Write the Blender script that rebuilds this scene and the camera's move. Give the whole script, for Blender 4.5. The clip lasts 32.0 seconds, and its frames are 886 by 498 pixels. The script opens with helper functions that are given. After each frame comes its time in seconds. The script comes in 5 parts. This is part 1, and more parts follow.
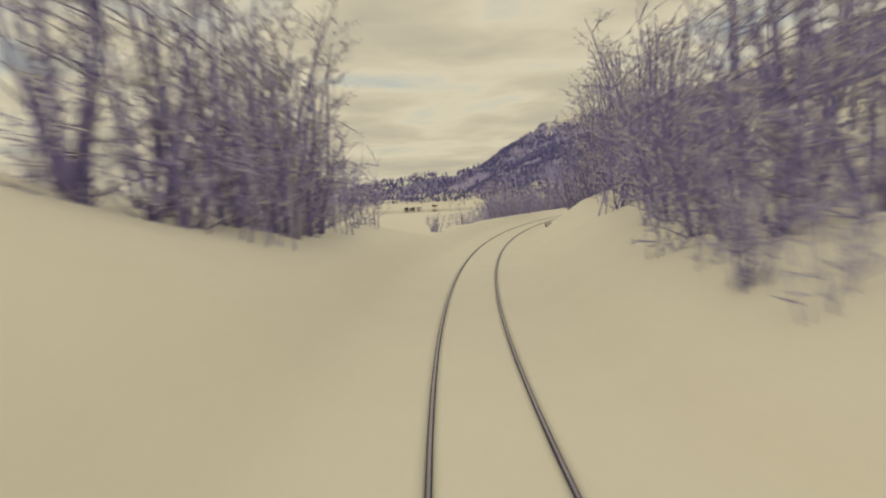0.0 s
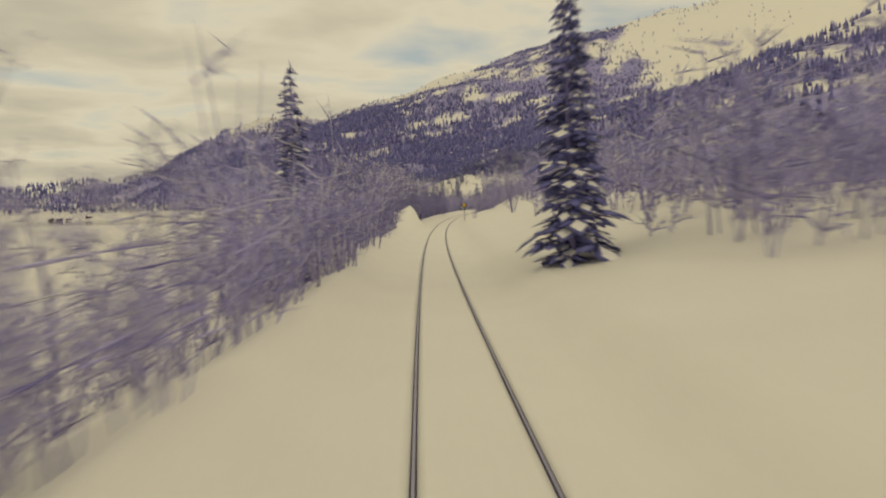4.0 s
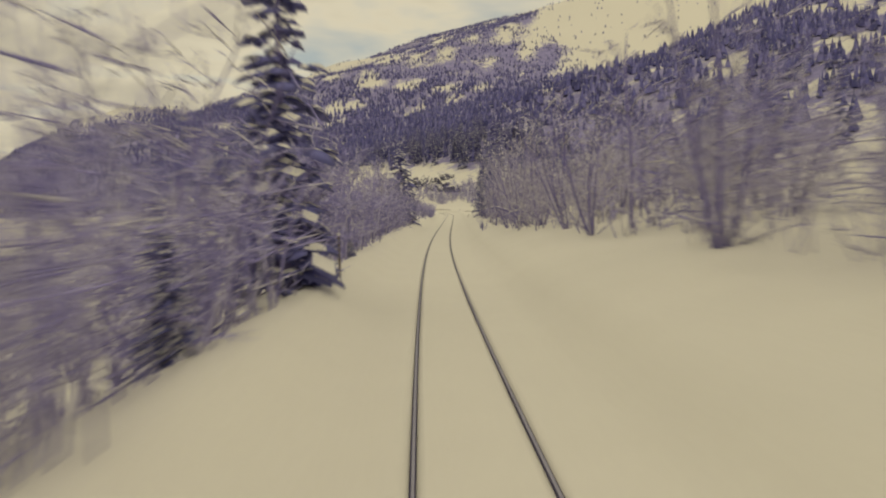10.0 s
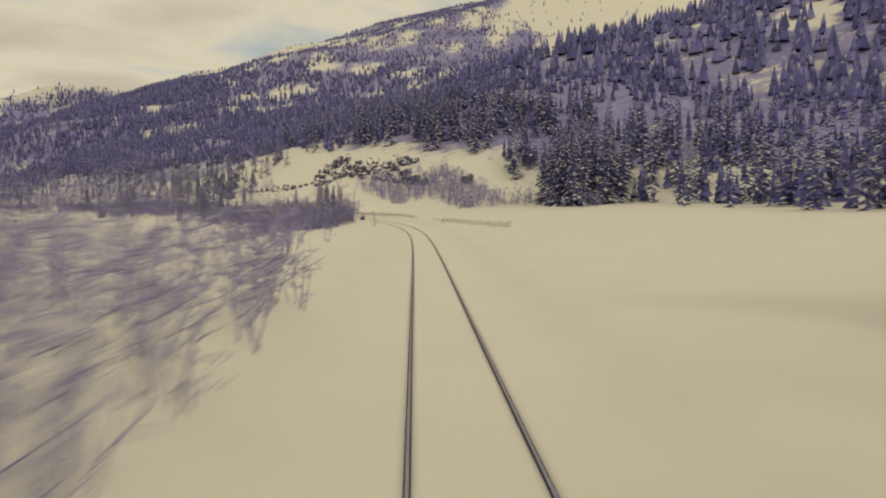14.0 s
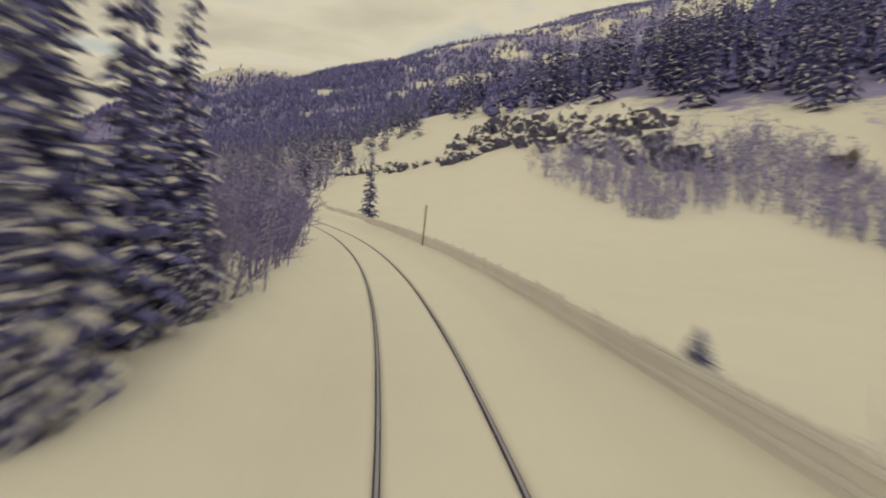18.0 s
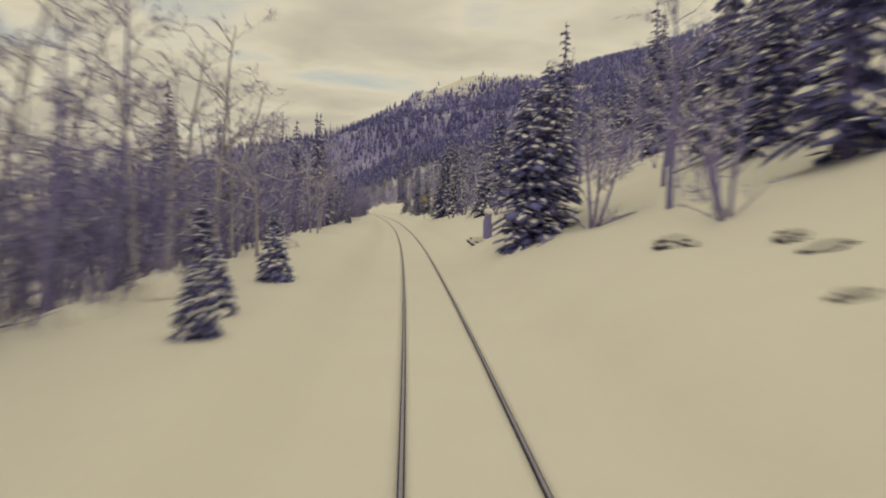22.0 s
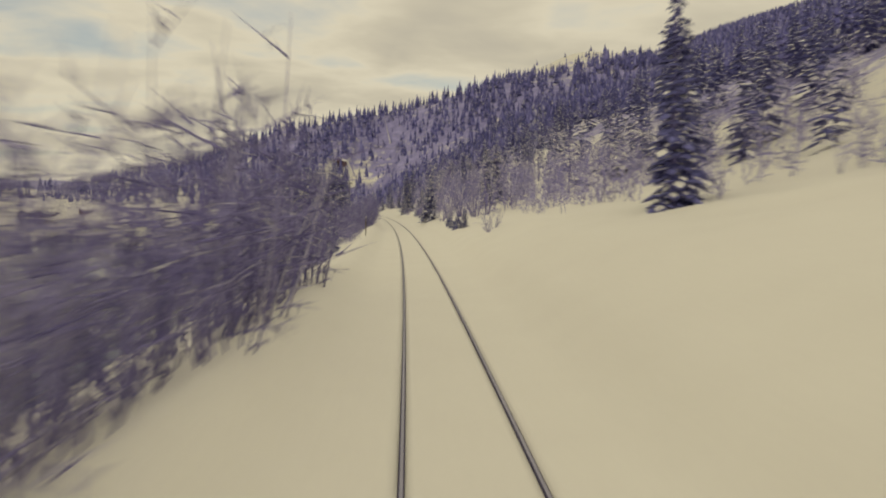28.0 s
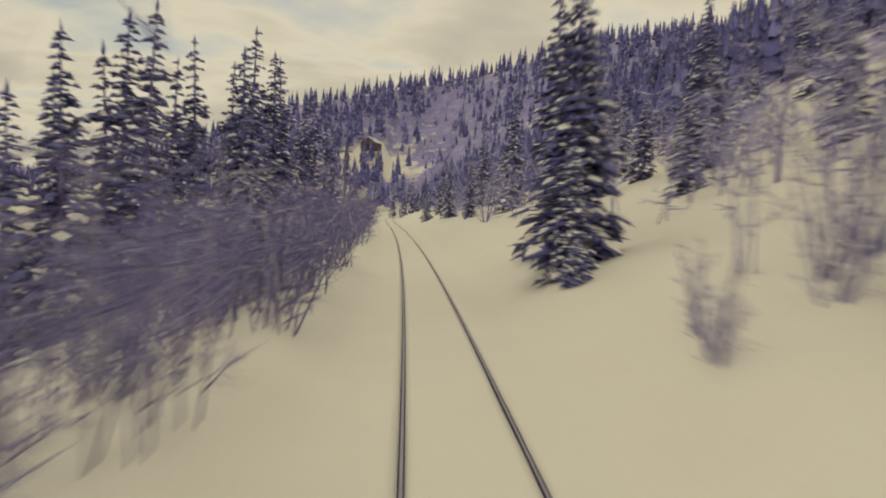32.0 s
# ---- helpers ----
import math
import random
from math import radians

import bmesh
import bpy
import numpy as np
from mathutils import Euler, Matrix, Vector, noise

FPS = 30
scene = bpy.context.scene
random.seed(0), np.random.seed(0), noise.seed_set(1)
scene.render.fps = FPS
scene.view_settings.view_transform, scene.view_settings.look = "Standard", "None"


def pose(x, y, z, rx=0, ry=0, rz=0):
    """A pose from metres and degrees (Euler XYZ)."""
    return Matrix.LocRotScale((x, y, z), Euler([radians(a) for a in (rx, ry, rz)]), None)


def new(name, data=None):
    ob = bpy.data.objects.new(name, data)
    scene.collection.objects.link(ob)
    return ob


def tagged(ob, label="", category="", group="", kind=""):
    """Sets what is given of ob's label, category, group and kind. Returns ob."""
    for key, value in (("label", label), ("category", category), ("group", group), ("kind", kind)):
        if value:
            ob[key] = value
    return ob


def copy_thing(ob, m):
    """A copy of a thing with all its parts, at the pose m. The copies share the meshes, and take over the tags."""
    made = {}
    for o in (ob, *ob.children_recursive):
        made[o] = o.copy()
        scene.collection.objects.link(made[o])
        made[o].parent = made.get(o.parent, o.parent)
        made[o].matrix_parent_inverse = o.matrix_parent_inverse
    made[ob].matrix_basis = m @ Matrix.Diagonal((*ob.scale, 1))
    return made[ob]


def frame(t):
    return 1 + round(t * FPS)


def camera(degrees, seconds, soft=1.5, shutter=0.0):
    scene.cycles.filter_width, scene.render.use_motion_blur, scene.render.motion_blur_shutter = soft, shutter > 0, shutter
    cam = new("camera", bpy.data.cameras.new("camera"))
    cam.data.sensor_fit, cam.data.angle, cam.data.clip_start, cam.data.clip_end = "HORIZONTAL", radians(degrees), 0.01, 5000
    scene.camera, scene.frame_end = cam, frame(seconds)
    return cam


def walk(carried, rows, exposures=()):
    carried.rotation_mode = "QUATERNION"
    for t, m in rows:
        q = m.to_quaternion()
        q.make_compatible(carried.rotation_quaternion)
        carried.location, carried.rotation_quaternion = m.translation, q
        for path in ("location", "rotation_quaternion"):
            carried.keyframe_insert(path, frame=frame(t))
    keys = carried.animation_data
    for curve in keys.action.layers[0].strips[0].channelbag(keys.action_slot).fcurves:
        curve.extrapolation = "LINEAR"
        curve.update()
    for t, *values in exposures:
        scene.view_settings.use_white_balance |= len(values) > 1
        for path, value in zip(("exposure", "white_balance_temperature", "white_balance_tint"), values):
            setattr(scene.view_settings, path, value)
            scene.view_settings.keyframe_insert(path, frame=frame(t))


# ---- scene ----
# ---------------------------------------------------------------- camera: rides a train along one track
STEP = 0.5
HEADING = [8.477, 5.240, 2.004, -1.132, -4.223, -7.176, -9.863, -11.619, -12.568, -13.094, -13.524, -14.046, -14.660, -15.334, -15.945, -16.636, -17.263, -17.887, -18.484, -19.091, -19.695, -20.343, -20.999, -21.684, -22.230, -22.529, -22.484, -22.406, -22.440, -22.516, -22.455, -22.056, -20.977, -18.675, -15.759, -12.652, -9.594, -6.659, -3.589, -0.706, 1.983, 4.108, 5.454, 6.128, 6.752, 7.234, 7.633, 8.127, 8.636, 9.164, 9.671, 10.187, 10.740, 11.137, 11.548, 12.067, 12.617, 13.089, 13.481, 13.938, 14.314, 14.731, 15.165, 15.554, 16.054, 16.580, 17.086, 17.547, 17.948, 18.285, 18.559, 18.769, 18.915]
CANT = [3.055, 2.984, 2.948, 3.121, 3.227, 3.071, 2.313, 1.676, 1.379, 1.320, 1.407, 1.550, 1.519, 1.519, 1.306, 1.307, 1.216, 1.448, 1.510, 1.519, 1.405, 1.406, 1.087, 0.641, 0.332, -0.351, -0.352, -0.139, 0.104, 0.201, -0.004, -0.670, -1.953, -3.311, -3.994, -4.062, -4.136, -4.194, -4.421, -4.192, -3.850, -3.231, -2.540, -1.516, -1.114, -0.894, -0.708, -0.669, -0.713, -0.765, -0.899, -0.846, -0.949, -1.089, -1.044, -0.939, -0.890, -1.017, -1.441, -1.928, -2.154, -2.678, -3.270, -3.160, -2.602, -2.046, -1.508, -0.980, -0.456, 0.065, 0.586, 1.106, 1.626]
NOD = [-0.234, -0.155, -0.230, -0.233, -0.178, -0.082, -0.092, -0.070, -0.051, -0.040, -0.038, -0.056, -0.089, -0.075, -0.136, -0.099, -0.102, -0.044, 0.002, 0.002, -0.016, 0.105, 0.097, -0.015, -0.028, 0.003, 0.025, -0.075, -0.063, -0.065, -0.085, -0.125, -0.052, -0.037, -0.010, -0.080, -0.023, -0.035, -0.096, -0.041, -0.089, 0.053, 0.061, 0.114, 0.012, -0.011, 0.025, 0.015, -0.033, -0.024, -0.013, 0.057, 0.079, 0.045, 0.048, 0.063, 0.093, 0.147, 0.172, 0.189, 0.189, 0.174, 0.164, 0.229, 0.260, 0.157, 0.096, 0.059, 0.036, 0.022, 0.014, 0.010, 0.008]
SPEED = [39.38, 38.36, 38.44, 38.91, 36.80]
EYE_SIDE, EYE_UP, EYE_YAW, EYE_PITCH, LAG, SWING = -0.6692, 2.9349, -2.0303, -3.0756, 3.9647, 44.2568


def knots(values, t):
    t = np.clip(np.asarray(t, float) / STEP, 0, len(values) - 1.0001)
    i = t.astype(int)
    w = t - i
    v = np.asarray(values, float)
    last = len(v) - 1
    a, b, c, e = (v[np.clip(i + k, 0, last)] for k in (-1, 0, 1, 2))
    return b + 0.5 * w * (c - a + w * (2 * a - 5 * b + 4 * c - e + w * (3 * (b - c) + e - a)))


TT = np.arange(0, 36.001, 0.05)
VEL = np.interp(TT, [0, 8, 16, 24, 32], SPEED)
PSI = np.radians(knots(HEADING, TT))


def summed(v):
    return np.concatenate([[0], np.cumsum((v[1:] + v[:-1]) / 2 * 0.05)])


SS = summed(VEL)
TX, TY = summed(-np.sin(PSI) * VEL), summed(np.cos(PSI) * VEL)
KAPPA = np.gradient(PSI, SS)
LENGTH = SS[-1]


def rider(t):
    i = np.interp(t, TT, np.arange(len(TT)))
    x, y, psi = (float(np.interp(i, np.arange(len(TT)), a)) for a in (TX, TY, PSI))
    t0, t1 = max(t - 0.1, 0), t + 0.1
    kap = float((np.interp(t1, TT, PSI) - np.interp(t0, TT, PSI)) / (t1 - t0) / np.interp(t, TT, VEL))
    c = float(knots(CANT, t))
    m = pose(x, y, 0, 0, c, math.degrees(psi)) @ Matrix.Translation((EYE_SIDE + SWING * kap, 0, EYE_UP))
    e = m.translation
    return pose(e.x, e.y, e.z, 90 + EYE_PITCH + float(knots(NOD, t)), c, math.degrees(psi - LAG * kap) + EYE_YAW)


cam = camera(56.21, 32.0, soft=2.0, shutter=0.5)
walk(cam, [(k * 0.5, rider(k * 0.5)) for k in range(65)], exposures=[(0.0, -0.43, 7700, 4), (12.0, -0.43, 7650, 4), (16.0, -0.43, 7450, 5), (32.0, -0.40, 7450, 5)])

# ---------------------------------------------------------------- world and sun: bright thin overcast, low sun behind cloud
SUN_EL, SUN_ROT = radians(36), radians(-185)
world = bpy.data.worlds.new("world")
scene.world = world
world.use_nodes = True
nt = world.node_tree
nt.nodes.clear()


def node(tree, kind, **props):
    n = tree.nodes.new(kind)
    for k, v in props.items():
        if k in n.inputs:
            n.inputs[k].default_value = v
        elif k == "operation":
            n.operation = v
        elif k == "blend_type":
            n.blend_type = v
        elif k == "data_type":
            n.data_type = v
        elif k == "noise_dimensions":
            n.noise_dimensions = v
    return n


def ramp(tree, fac, stops):
    n = tree.nodes.new("ShaderNodeValToRGB")
    while len(n.color_ramp.elements) < len(stops):
        n.color_ramp.elements.new(0.5)
    for e, (p, c) in zip(n.color_ramp.elements, stops):
        e.position, e.color = p, (*c, 1) if len(c) == 3 else c
    tree.links.new(fac, n.inputs["Fac"])
    return n.outputs["Color"]


def mix(tree, fac, a, b, blend="MIX"):
    n = tree.nodes.new("ShaderNodeMixRGB")
    n.blend_type = blend
    for s, v in (("Fac", fac), ("Color1", a), ("Color2", b)):
        if isinstance(v, (int, float)):
            n.inputs[s].default_value = v
        elif isinstance(v, tuple):
            n.inputs[s].default_value = (*v, 1)
        else:
            tree.links.new(v, n.inputs[s])
    return n.outputs["Color"]


sky = nt.nodes.new("ShaderNodeTexSky")
sky.sky_type, sky.sun_disc, sky.sun_elevation, sky.sun_rotation = "NISHITA", False, SUN_EL, SUN_ROT
sky.air_density, sky.dust_density = 1.0, 2.0
coord = nt.nodes.new("ShaderNodeTexCoord")
# cloud sheet: the direction is laid on a flat layer overhead, so that clouds flatten into streaks near the horizon
sep = nt.nodes.new("ShaderNodeSeparateXYZ")
nt.links.new(coord.outputs["Generated"], sep.inputs[0])
up = node(nt, "ShaderNodeMath", operation="MAXIMUM")
nt.links.new(sep.outputs["Z"], up.inputs[0])
up.inputs[1].default_value = 0.0
lift = node(nt, "ShaderNodeMath", operation="ADD")
nt.links.new(up.outputs[0], lift.inputs[0])
lift.inputs[1].default_value = 0.11
flat = nt.nodes.new("ShaderNodeCombineXYZ")
for ax in "XY":
    dv = node(nt, "ShaderNodeMath", operation="DIVIDE")
    nt.links.new(sep.outputs[ax], dv.inputs[0])
    nt.links.new(lift.outputs[0], dv.inputs[1])
    nt.links.new(dv.outputs[0], flat.inputs[ax])
cloud_big = node(nt, "ShaderNodeTexNoise", Scale=0.62, Detail=5.0, Roughness=0.5, Distortion=0.5)
cloud_small = node(nt, "ShaderNodeTexNoise", Scale=1.9, Detail=4.0, Roughness=0.5, Distortion=0.3)
for n in (cloud_big, cloud_small):
    nt.links.new(flat.outputs[0], n.inputs["Vector"])
thin = mix(nt, 0.3, cloud_big.outputs["Fac"], cloud_small.outputs["Fac"])
cover = ramp(nt, thin, [(0.36, (0.30, 0.30, 0.30)), (0.47, (1, 1, 1))])
tone = ramp(nt, thin, [(0.36, (1.06, 1.02, 0.94)), (0.46, (1.05, 0.99, 0.86)), (0.54, (0.86, 0.81, 0.71)), (0.66, (0.66, 0.63, 0.59))])
back_clear = nt.nodes.new("ShaderNodeBackground")
back_clear.inputs["Strength"].default_value = 0.11
nt.links.new(sky.outputs[0], back_clear.inputs["Color"])
back_cloud = nt.nodes.new("ShaderNodeBackground")
back_cloud.inputs["Strength"].default_value = 0.84
nt.links.new(tone, back_cloud.inputs["Color"])
blend = nt.nodes.new("ShaderNodeMixShader")
nt.links.new(cover, blend.inputs[0])
nt.links.new(back_clear.outputs[0], blend.inputs[1])
nt.links.new(back_cloud.outputs[0], blend.inputs[2])
out = nt.nodes.new("ShaderNodeOutputWorld")
nt.links.new(blend.outputs[0], out.inputs["Surface"])

sun = new("sun", bpy.data.lights.new("sun", "SUN"))
sun.data.energy, sun.data.angle, sun.data.color = 0.5, radians(14), (1.0, 0.93, 0.82)
sun.rotation_euler = Euler((math.pi / 2 - SUN_EL, 0, math.pi - SUN_ROT))


# ---------------------------------------------------------------- materials
def material(name, rough=0.8, metal=0.0):
    m = bpy.data.materials.new(name)
    m.use_nodes = True
    b = m.node_tree.nodes["Principled BSDF"]
    b.inputs["Roughness"].default_value, b.inputs["Metallic"].default_value = rough, metal
    return m, m.node_tree, b


def noise_tex(t, scale, detail=4.0, rough=0.55, where="Object"):
    c = t.nodes.new("ShaderNodeTexCoord")
    n = node(t, "ShaderNodeTexNoise", Scale=scale, Detail=detail, Roughness=rough)
    t.links.new(c.outputs[where], n.inputs["Vector"])
    return n.outputs["Fac"]


def bump(t, b, height, strength, distance):
    n = node(t, "ShaderNodeBump", Strength=strength, Distance=distance)
    t.links.new(height, n.inputs["Height"])
    t.links.new(n.outputs[0], b.inputs["Normal"])


def mottled(name, dark, light, scale, rough=0.85, fine=0, relief=0.0, vary=0.0):
    m, t, b = material(name, rough)
    f = noise_tex(t, scale)
    col = ramp(t, f, [(0.32, dark), (0.68, light)])
    if fine:
        g = noise_tex(t, fine, 3.0)
        col = mix(t, 0.45, col, ramp(t, g, [(0.3, dark), (0.7, light)]))
        f = g
    if vary:
        oi = t.nodes.new("ShaderNodeObjectInfo")
        col = mix(t, vary, col, ramp(t, oi.outputs["Random"], [(0, dark), (1, light)]))
    t.links.new(col, b.inputs["Base Color"])
    if relief:
        bump(t, b, f, 0.6, relief)
    return m


# snow cover; on distant slopes scrub shows through it in patches
snow_ground, t, b = material("snow_ground", 0.62)
n1, n2 = noise_tex(t, 0.35, 5.0), noise_tex(t, 9.0, 4.0)
snow = mix(t, 0.5, ramp(t, n1, [(0.3, (0.815, 0.785, 0.695)), (0.7, (0.865, 0.84, 0.742))]), ramp(t, n2, [(0.3, (0.815, 0.785, 0.70)), (0.7, (0.875, 0.85, 0.752))]))
scrub_mask = t.nodes.new("ShaderNodeAttribute")
scrub_mask.attribute_name = "scrub"
sn = noise_tex(t, 0.02, 8.0, 0.68)
sf = noise_tex(t, 0.16, 5.0, 0.7)
sm = mix(t, 0.5, sn, sf)
add = node(t, "ShaderNodeMath", operation="MULTIPLY_ADD")
t.links.new(scrub_mask.outputs["Fac"], add.inputs[0])
add.inputs[1].default_value = 0.30
t.links.new(sm, add.inputs[2])
patch = ramp(t, add.outputs[0], [(0.66, (0, 0, 0)), (0.76, (1, 1, 1))])
# scrub colour carries the violet tint of toned shadows
scrub_col = ramp(t, sf, [(0.35, (0.20, 0.185, 0.40)), (0.65, (0.38, 0.355, 0.62))])
t.links.new(mix(t, patch, snow, scrub_col), b.inputs["Base Color"])
bump(t, b, mix(t, 0.4, n1, n2), 0.25, 0.12)

steel, t, b = material("rail_steel", 0.32, 1.0)
t.links.new(ramp(t, noise_tex(t, 3.0), [(0.3, (0.26, 0.25, 0.33)), (0.7, (0.40, 0.385, 0.46))]), b.inputs["Base Color"])
rust = mottled("rail_rust", (0.036, 0.031, 0.070), (0.075, 0.064, 0.13), 14, 0.8, 60)
# bark and needle colours have the violet tint of toned shadows painted in
bark_grey = mottled("bark_grey", (0.13, 0.115, 0.28), (0.30, 0.272, 0.55), 6, 0.9, 40, 0.01, 0.3)
root_bark = mottled("root_bark", (0.035, 0.032, 0.08), (0.075, 0.068, 0.15), 6, 0.9, 40, 0.02)
bark_white = mottled("bark_white", (0.18, 0.165, 0.25), (0.60, 0.57, 0.60), 4, 0.85, 25, 0.005, 0.3)
needles = mottled("spruce_needles", (0.085, 0.090, 0.26), (0.20, 0.203, 0.48), 2.0, 0.85, 20, 0.0, 0.4)


def rimed(name, stops):
    """Bare twigs, each with a shade of its own, some grey with the violet of toned shadows painted in, some white with
    rime.
    """
    m, t, b = material(name, 0.9)
    g = t.nodes.new("ShaderNodeNewGeometry")
    col = ramp(t, g.outputs["Random Per Island"], stops)
    grain = ramp(t, noise_tex(t, 9.0, 3.0), [(0.3, (0.75, 0.75, 0.75)), (0.7, (1, 1, 1))])
    patchy = ramp(t, noise_tex(t, 0.35, 3.0), [(0.3, (0.78, 0.78, 0.80)), (0.65, (1.06, 1.06, 1.06))])
    t.links.new(mix(t, 1.0, mix(t, 1.0, col, grain, "MULTIPLY"), patchy, "MULTIPLY"), b.inputs["Base Color"])
    return m


twig = rimed("frosted_twig", [(0, (0.25, 0.228, 0.50)), (0.42, (0.45, 0.415, 0.79)), (0.7, (0.60, 0.57, 0.85)), (1, (0.84, 0.82, 0.86))])
brush_bare = rimed("bare_brush", [(0, (0.15, 0.134, 0.33)), (0.5, (0.29, 0.262, 0.55)), (0.82, (0.40, 0.37, 0.66)), (1, (0.70, 0.68, 0.76))])
brush_twig = rimed("brush_twig", [(0, (0.24, 0.218, 0.50)), (0.45, (0.44, 0.405, 0.78)), (0.75, (0.60, 0.57, 0.86)), (1, (0.84, 0.82, 0.88))])
hoar_twig = rimed("hoar_twig", [(0, (0.36, 0.33, 0.58)), (0.35, (0.58, 0.545, 0.80)), (0.65, (0.74, 0.71, 0.84)), (1, (0.86, 0.84, 0.86))])
snow_load = mottled("snow_load", (0.76, 0.74, 0.70), (0.87, 0.85, 0.78), 5.0, 0.6, 30, 0.02)
wood_old = mottled("weathered_wood", (0.09, 0.075, 0.065), (0.24, 0.20, 0.17), 8, 0.85, 40, 0.004)
paint_red = mottled("red_barn_paint", (0.10, 0.055, 0.06), (0.16, 0.085, 0.085), 5, 0.8, 30, 0.003)
roof_snow = snow_load
rock_snow, t, b = material("snowy_rock", 0.85)
gn = t.nodes.new("ShaderNodeNewGeometry")
sx = t.nodes.new("ShaderNodeSeparateXYZ")
t.links.new(gn.outputs["Normal"], sx.inputs[0])
lay = node(t, "ShaderNodeMath", operation="MULTIPLY_ADD")
t.links.new(noise_tex(t, 1.2, 5.0), lay.inputs[0])
lay.inputs[1].default_value = 0.9
t.links.new(sx.outputs["Z"], lay.inputs[2])
cap = ramp(t, lay.outputs[0], [(0.86, (0, 0, 0)), (0.97, (1, 1, 1))])
t.links.new(mix(t, cap, ramp(t, noise_tex(t, 2.0, 6.0), [(0.3, (0.04, 0.04, 0.08)), (0.7, (0.15, 0.145, 0.24))]), (0.84, 0.82, 0.75)), b.inputs["Base Color"])
bump(t, b, noise_tex(t, 4.0, 7.0, 0.65), 0.9, 0.25)
rock = mottled("dark_rock", (0.035, 0.033, 0.042), (0.13, 0.12, 0.14), 0.8, 0.9, 6, 0.08)
galvanised, t, b = material("galvanised_pole", 0.45, 0.7)
t.links.new(ramp(t, noise_tex(t, 12), [(0.3, (0.22, 0.22, 0.23)), (0.7, (0.40, 0.39, 0.39))]), b.inputs["Base Color"])
sign_yellow = mottled("sign_yellow", (0.80, 0.47, 0.02), (0.86, 0.54, 0.04), 3, 0.45, 25)
sign_black = mottled("sign_black", (0.012, 0.012, 0.014), (0.03, 0.03, 0.033), 6, 0.5)
sign_grey = mottled("sign_back", (0.36, 0.35, 0.38), (0.50, 0.48, 0.50), 4, 0.55, 30)
sign_red = mottled("sign_figure_red", (0.40, 0.05, 0.03), (0.5, 0.07, 0.04), 6, 0.5)
fence_wood = mottled("fence_board", (0.70, 0.67, 0.66), (0.84, 0.81, 0.76), 2.5, 0.85, 20, 0.004, 0.4)

# far conifers: dark, dusted with snow on the upper faces of each tree; violet of toned shadows painted in
far_fir, t, b = material("far_conifer", 0.9)
geo = t.nodes.new("ShaderNodeNewGeometry")
isl = ramp(t, geo.outputs["Random Per Island"], [(0, (0.066, 0.067, 0.21)), (0.7, (0.145, 0.141, 0.38)), (1, (0.26, 0.25, 0.53))])
dust = ramp(t, noise_tex(t, 0.45, 5.0, 0.7), [(0.56, (0, 0, 0)), (0.66, (1, 1, 1))])
t.links.new(mix(t, dust, isl, (0.52, 0.51, 0.52)), b.inputs["Base Color"])

water, t, b = material("lake_water", 0.06)
b.inputs["Base Color"].default_value = (0.02, 0.025, 0.03, 1)
b.inputs["IOR"].default_value = 1.33
bump(t, b, noise_tex(t, 0.6, 3.0), 0.08, 0.1)


# ---------------------------------------------------------------- mesh helpers
def part(name, bm, mat, parent=None, label="", smooth=False):
    me = bpy.data.meshes.new(name)
    bm.to_mesh(me)
    bm.free()
    return put(name, me, mat, parent, label, smooth)


def put(name, me, mat, parent=None, label="", smooth=False):
    for m in mat if isinstance(mat, (list, tuple)) else (mat,):
        me.materials.append(m)
    if smooth:
        me.polygons.foreach_set("use_smooth", [True] * len(me.polygons))
    ob = new(name, me)
    if parent is not None:
        ob.parent = parent
    if label:
        tagged(ob, label)
    return ob


def raw(name, verts, faces, mat_index=None):
    """A mesh from arrays; faces is an (n, 3) or (n, 4) array."""
    me = bpy.data.meshes.new(name)
    verts, faces = np.asarray(verts, np.float32), np.asarray(faces, np.int32)
    n, k = faces.shape
    me.vertices.add(len(verts))
    me.vertices.foreach_set("co", verts.ravel())
    me.loops.add(n * k)
    me.loops.foreach_set("vertex_index", faces.ravel())
    me.polygons.add(n)
    me.polygons.foreach_set("loop_start", np.arange(0, n * k, k, dtype=np.int32))
    if mat_index is not None:
        me.polygons.foreach_set("material_index", np.asarray(mat_index, np.int32))
    me.update(calc_edges=True)
    return me


class Cloth:
    """Collects triangles from many small solids."""

    def __init__(self):
        self.v, self.f, self.n = [], [], 0

    def add(self, v, f):
        self.v.append(np.asarray(v, float))
        self.f.append(np.asarray(f, int) + self.n)
        self.n += len(v)

    def mesh(self, name):
        return raw(name, np.concatenate(self.v), np.concatenate(self.f))

    def arrays(self):
        return np.concatenate(self.v), np.concatenate(self.f)


def frame_of(d):
    d = np.asarray(d, float)
    d = d / np.linalg.norm(d)
    a = np.cross(d, (0, 0, 1) if abs(d[2]) < 0.9 else (1, 0, 0))
    a /= np.linalg.norm(a)
    return d, a, np.cross(d, a)


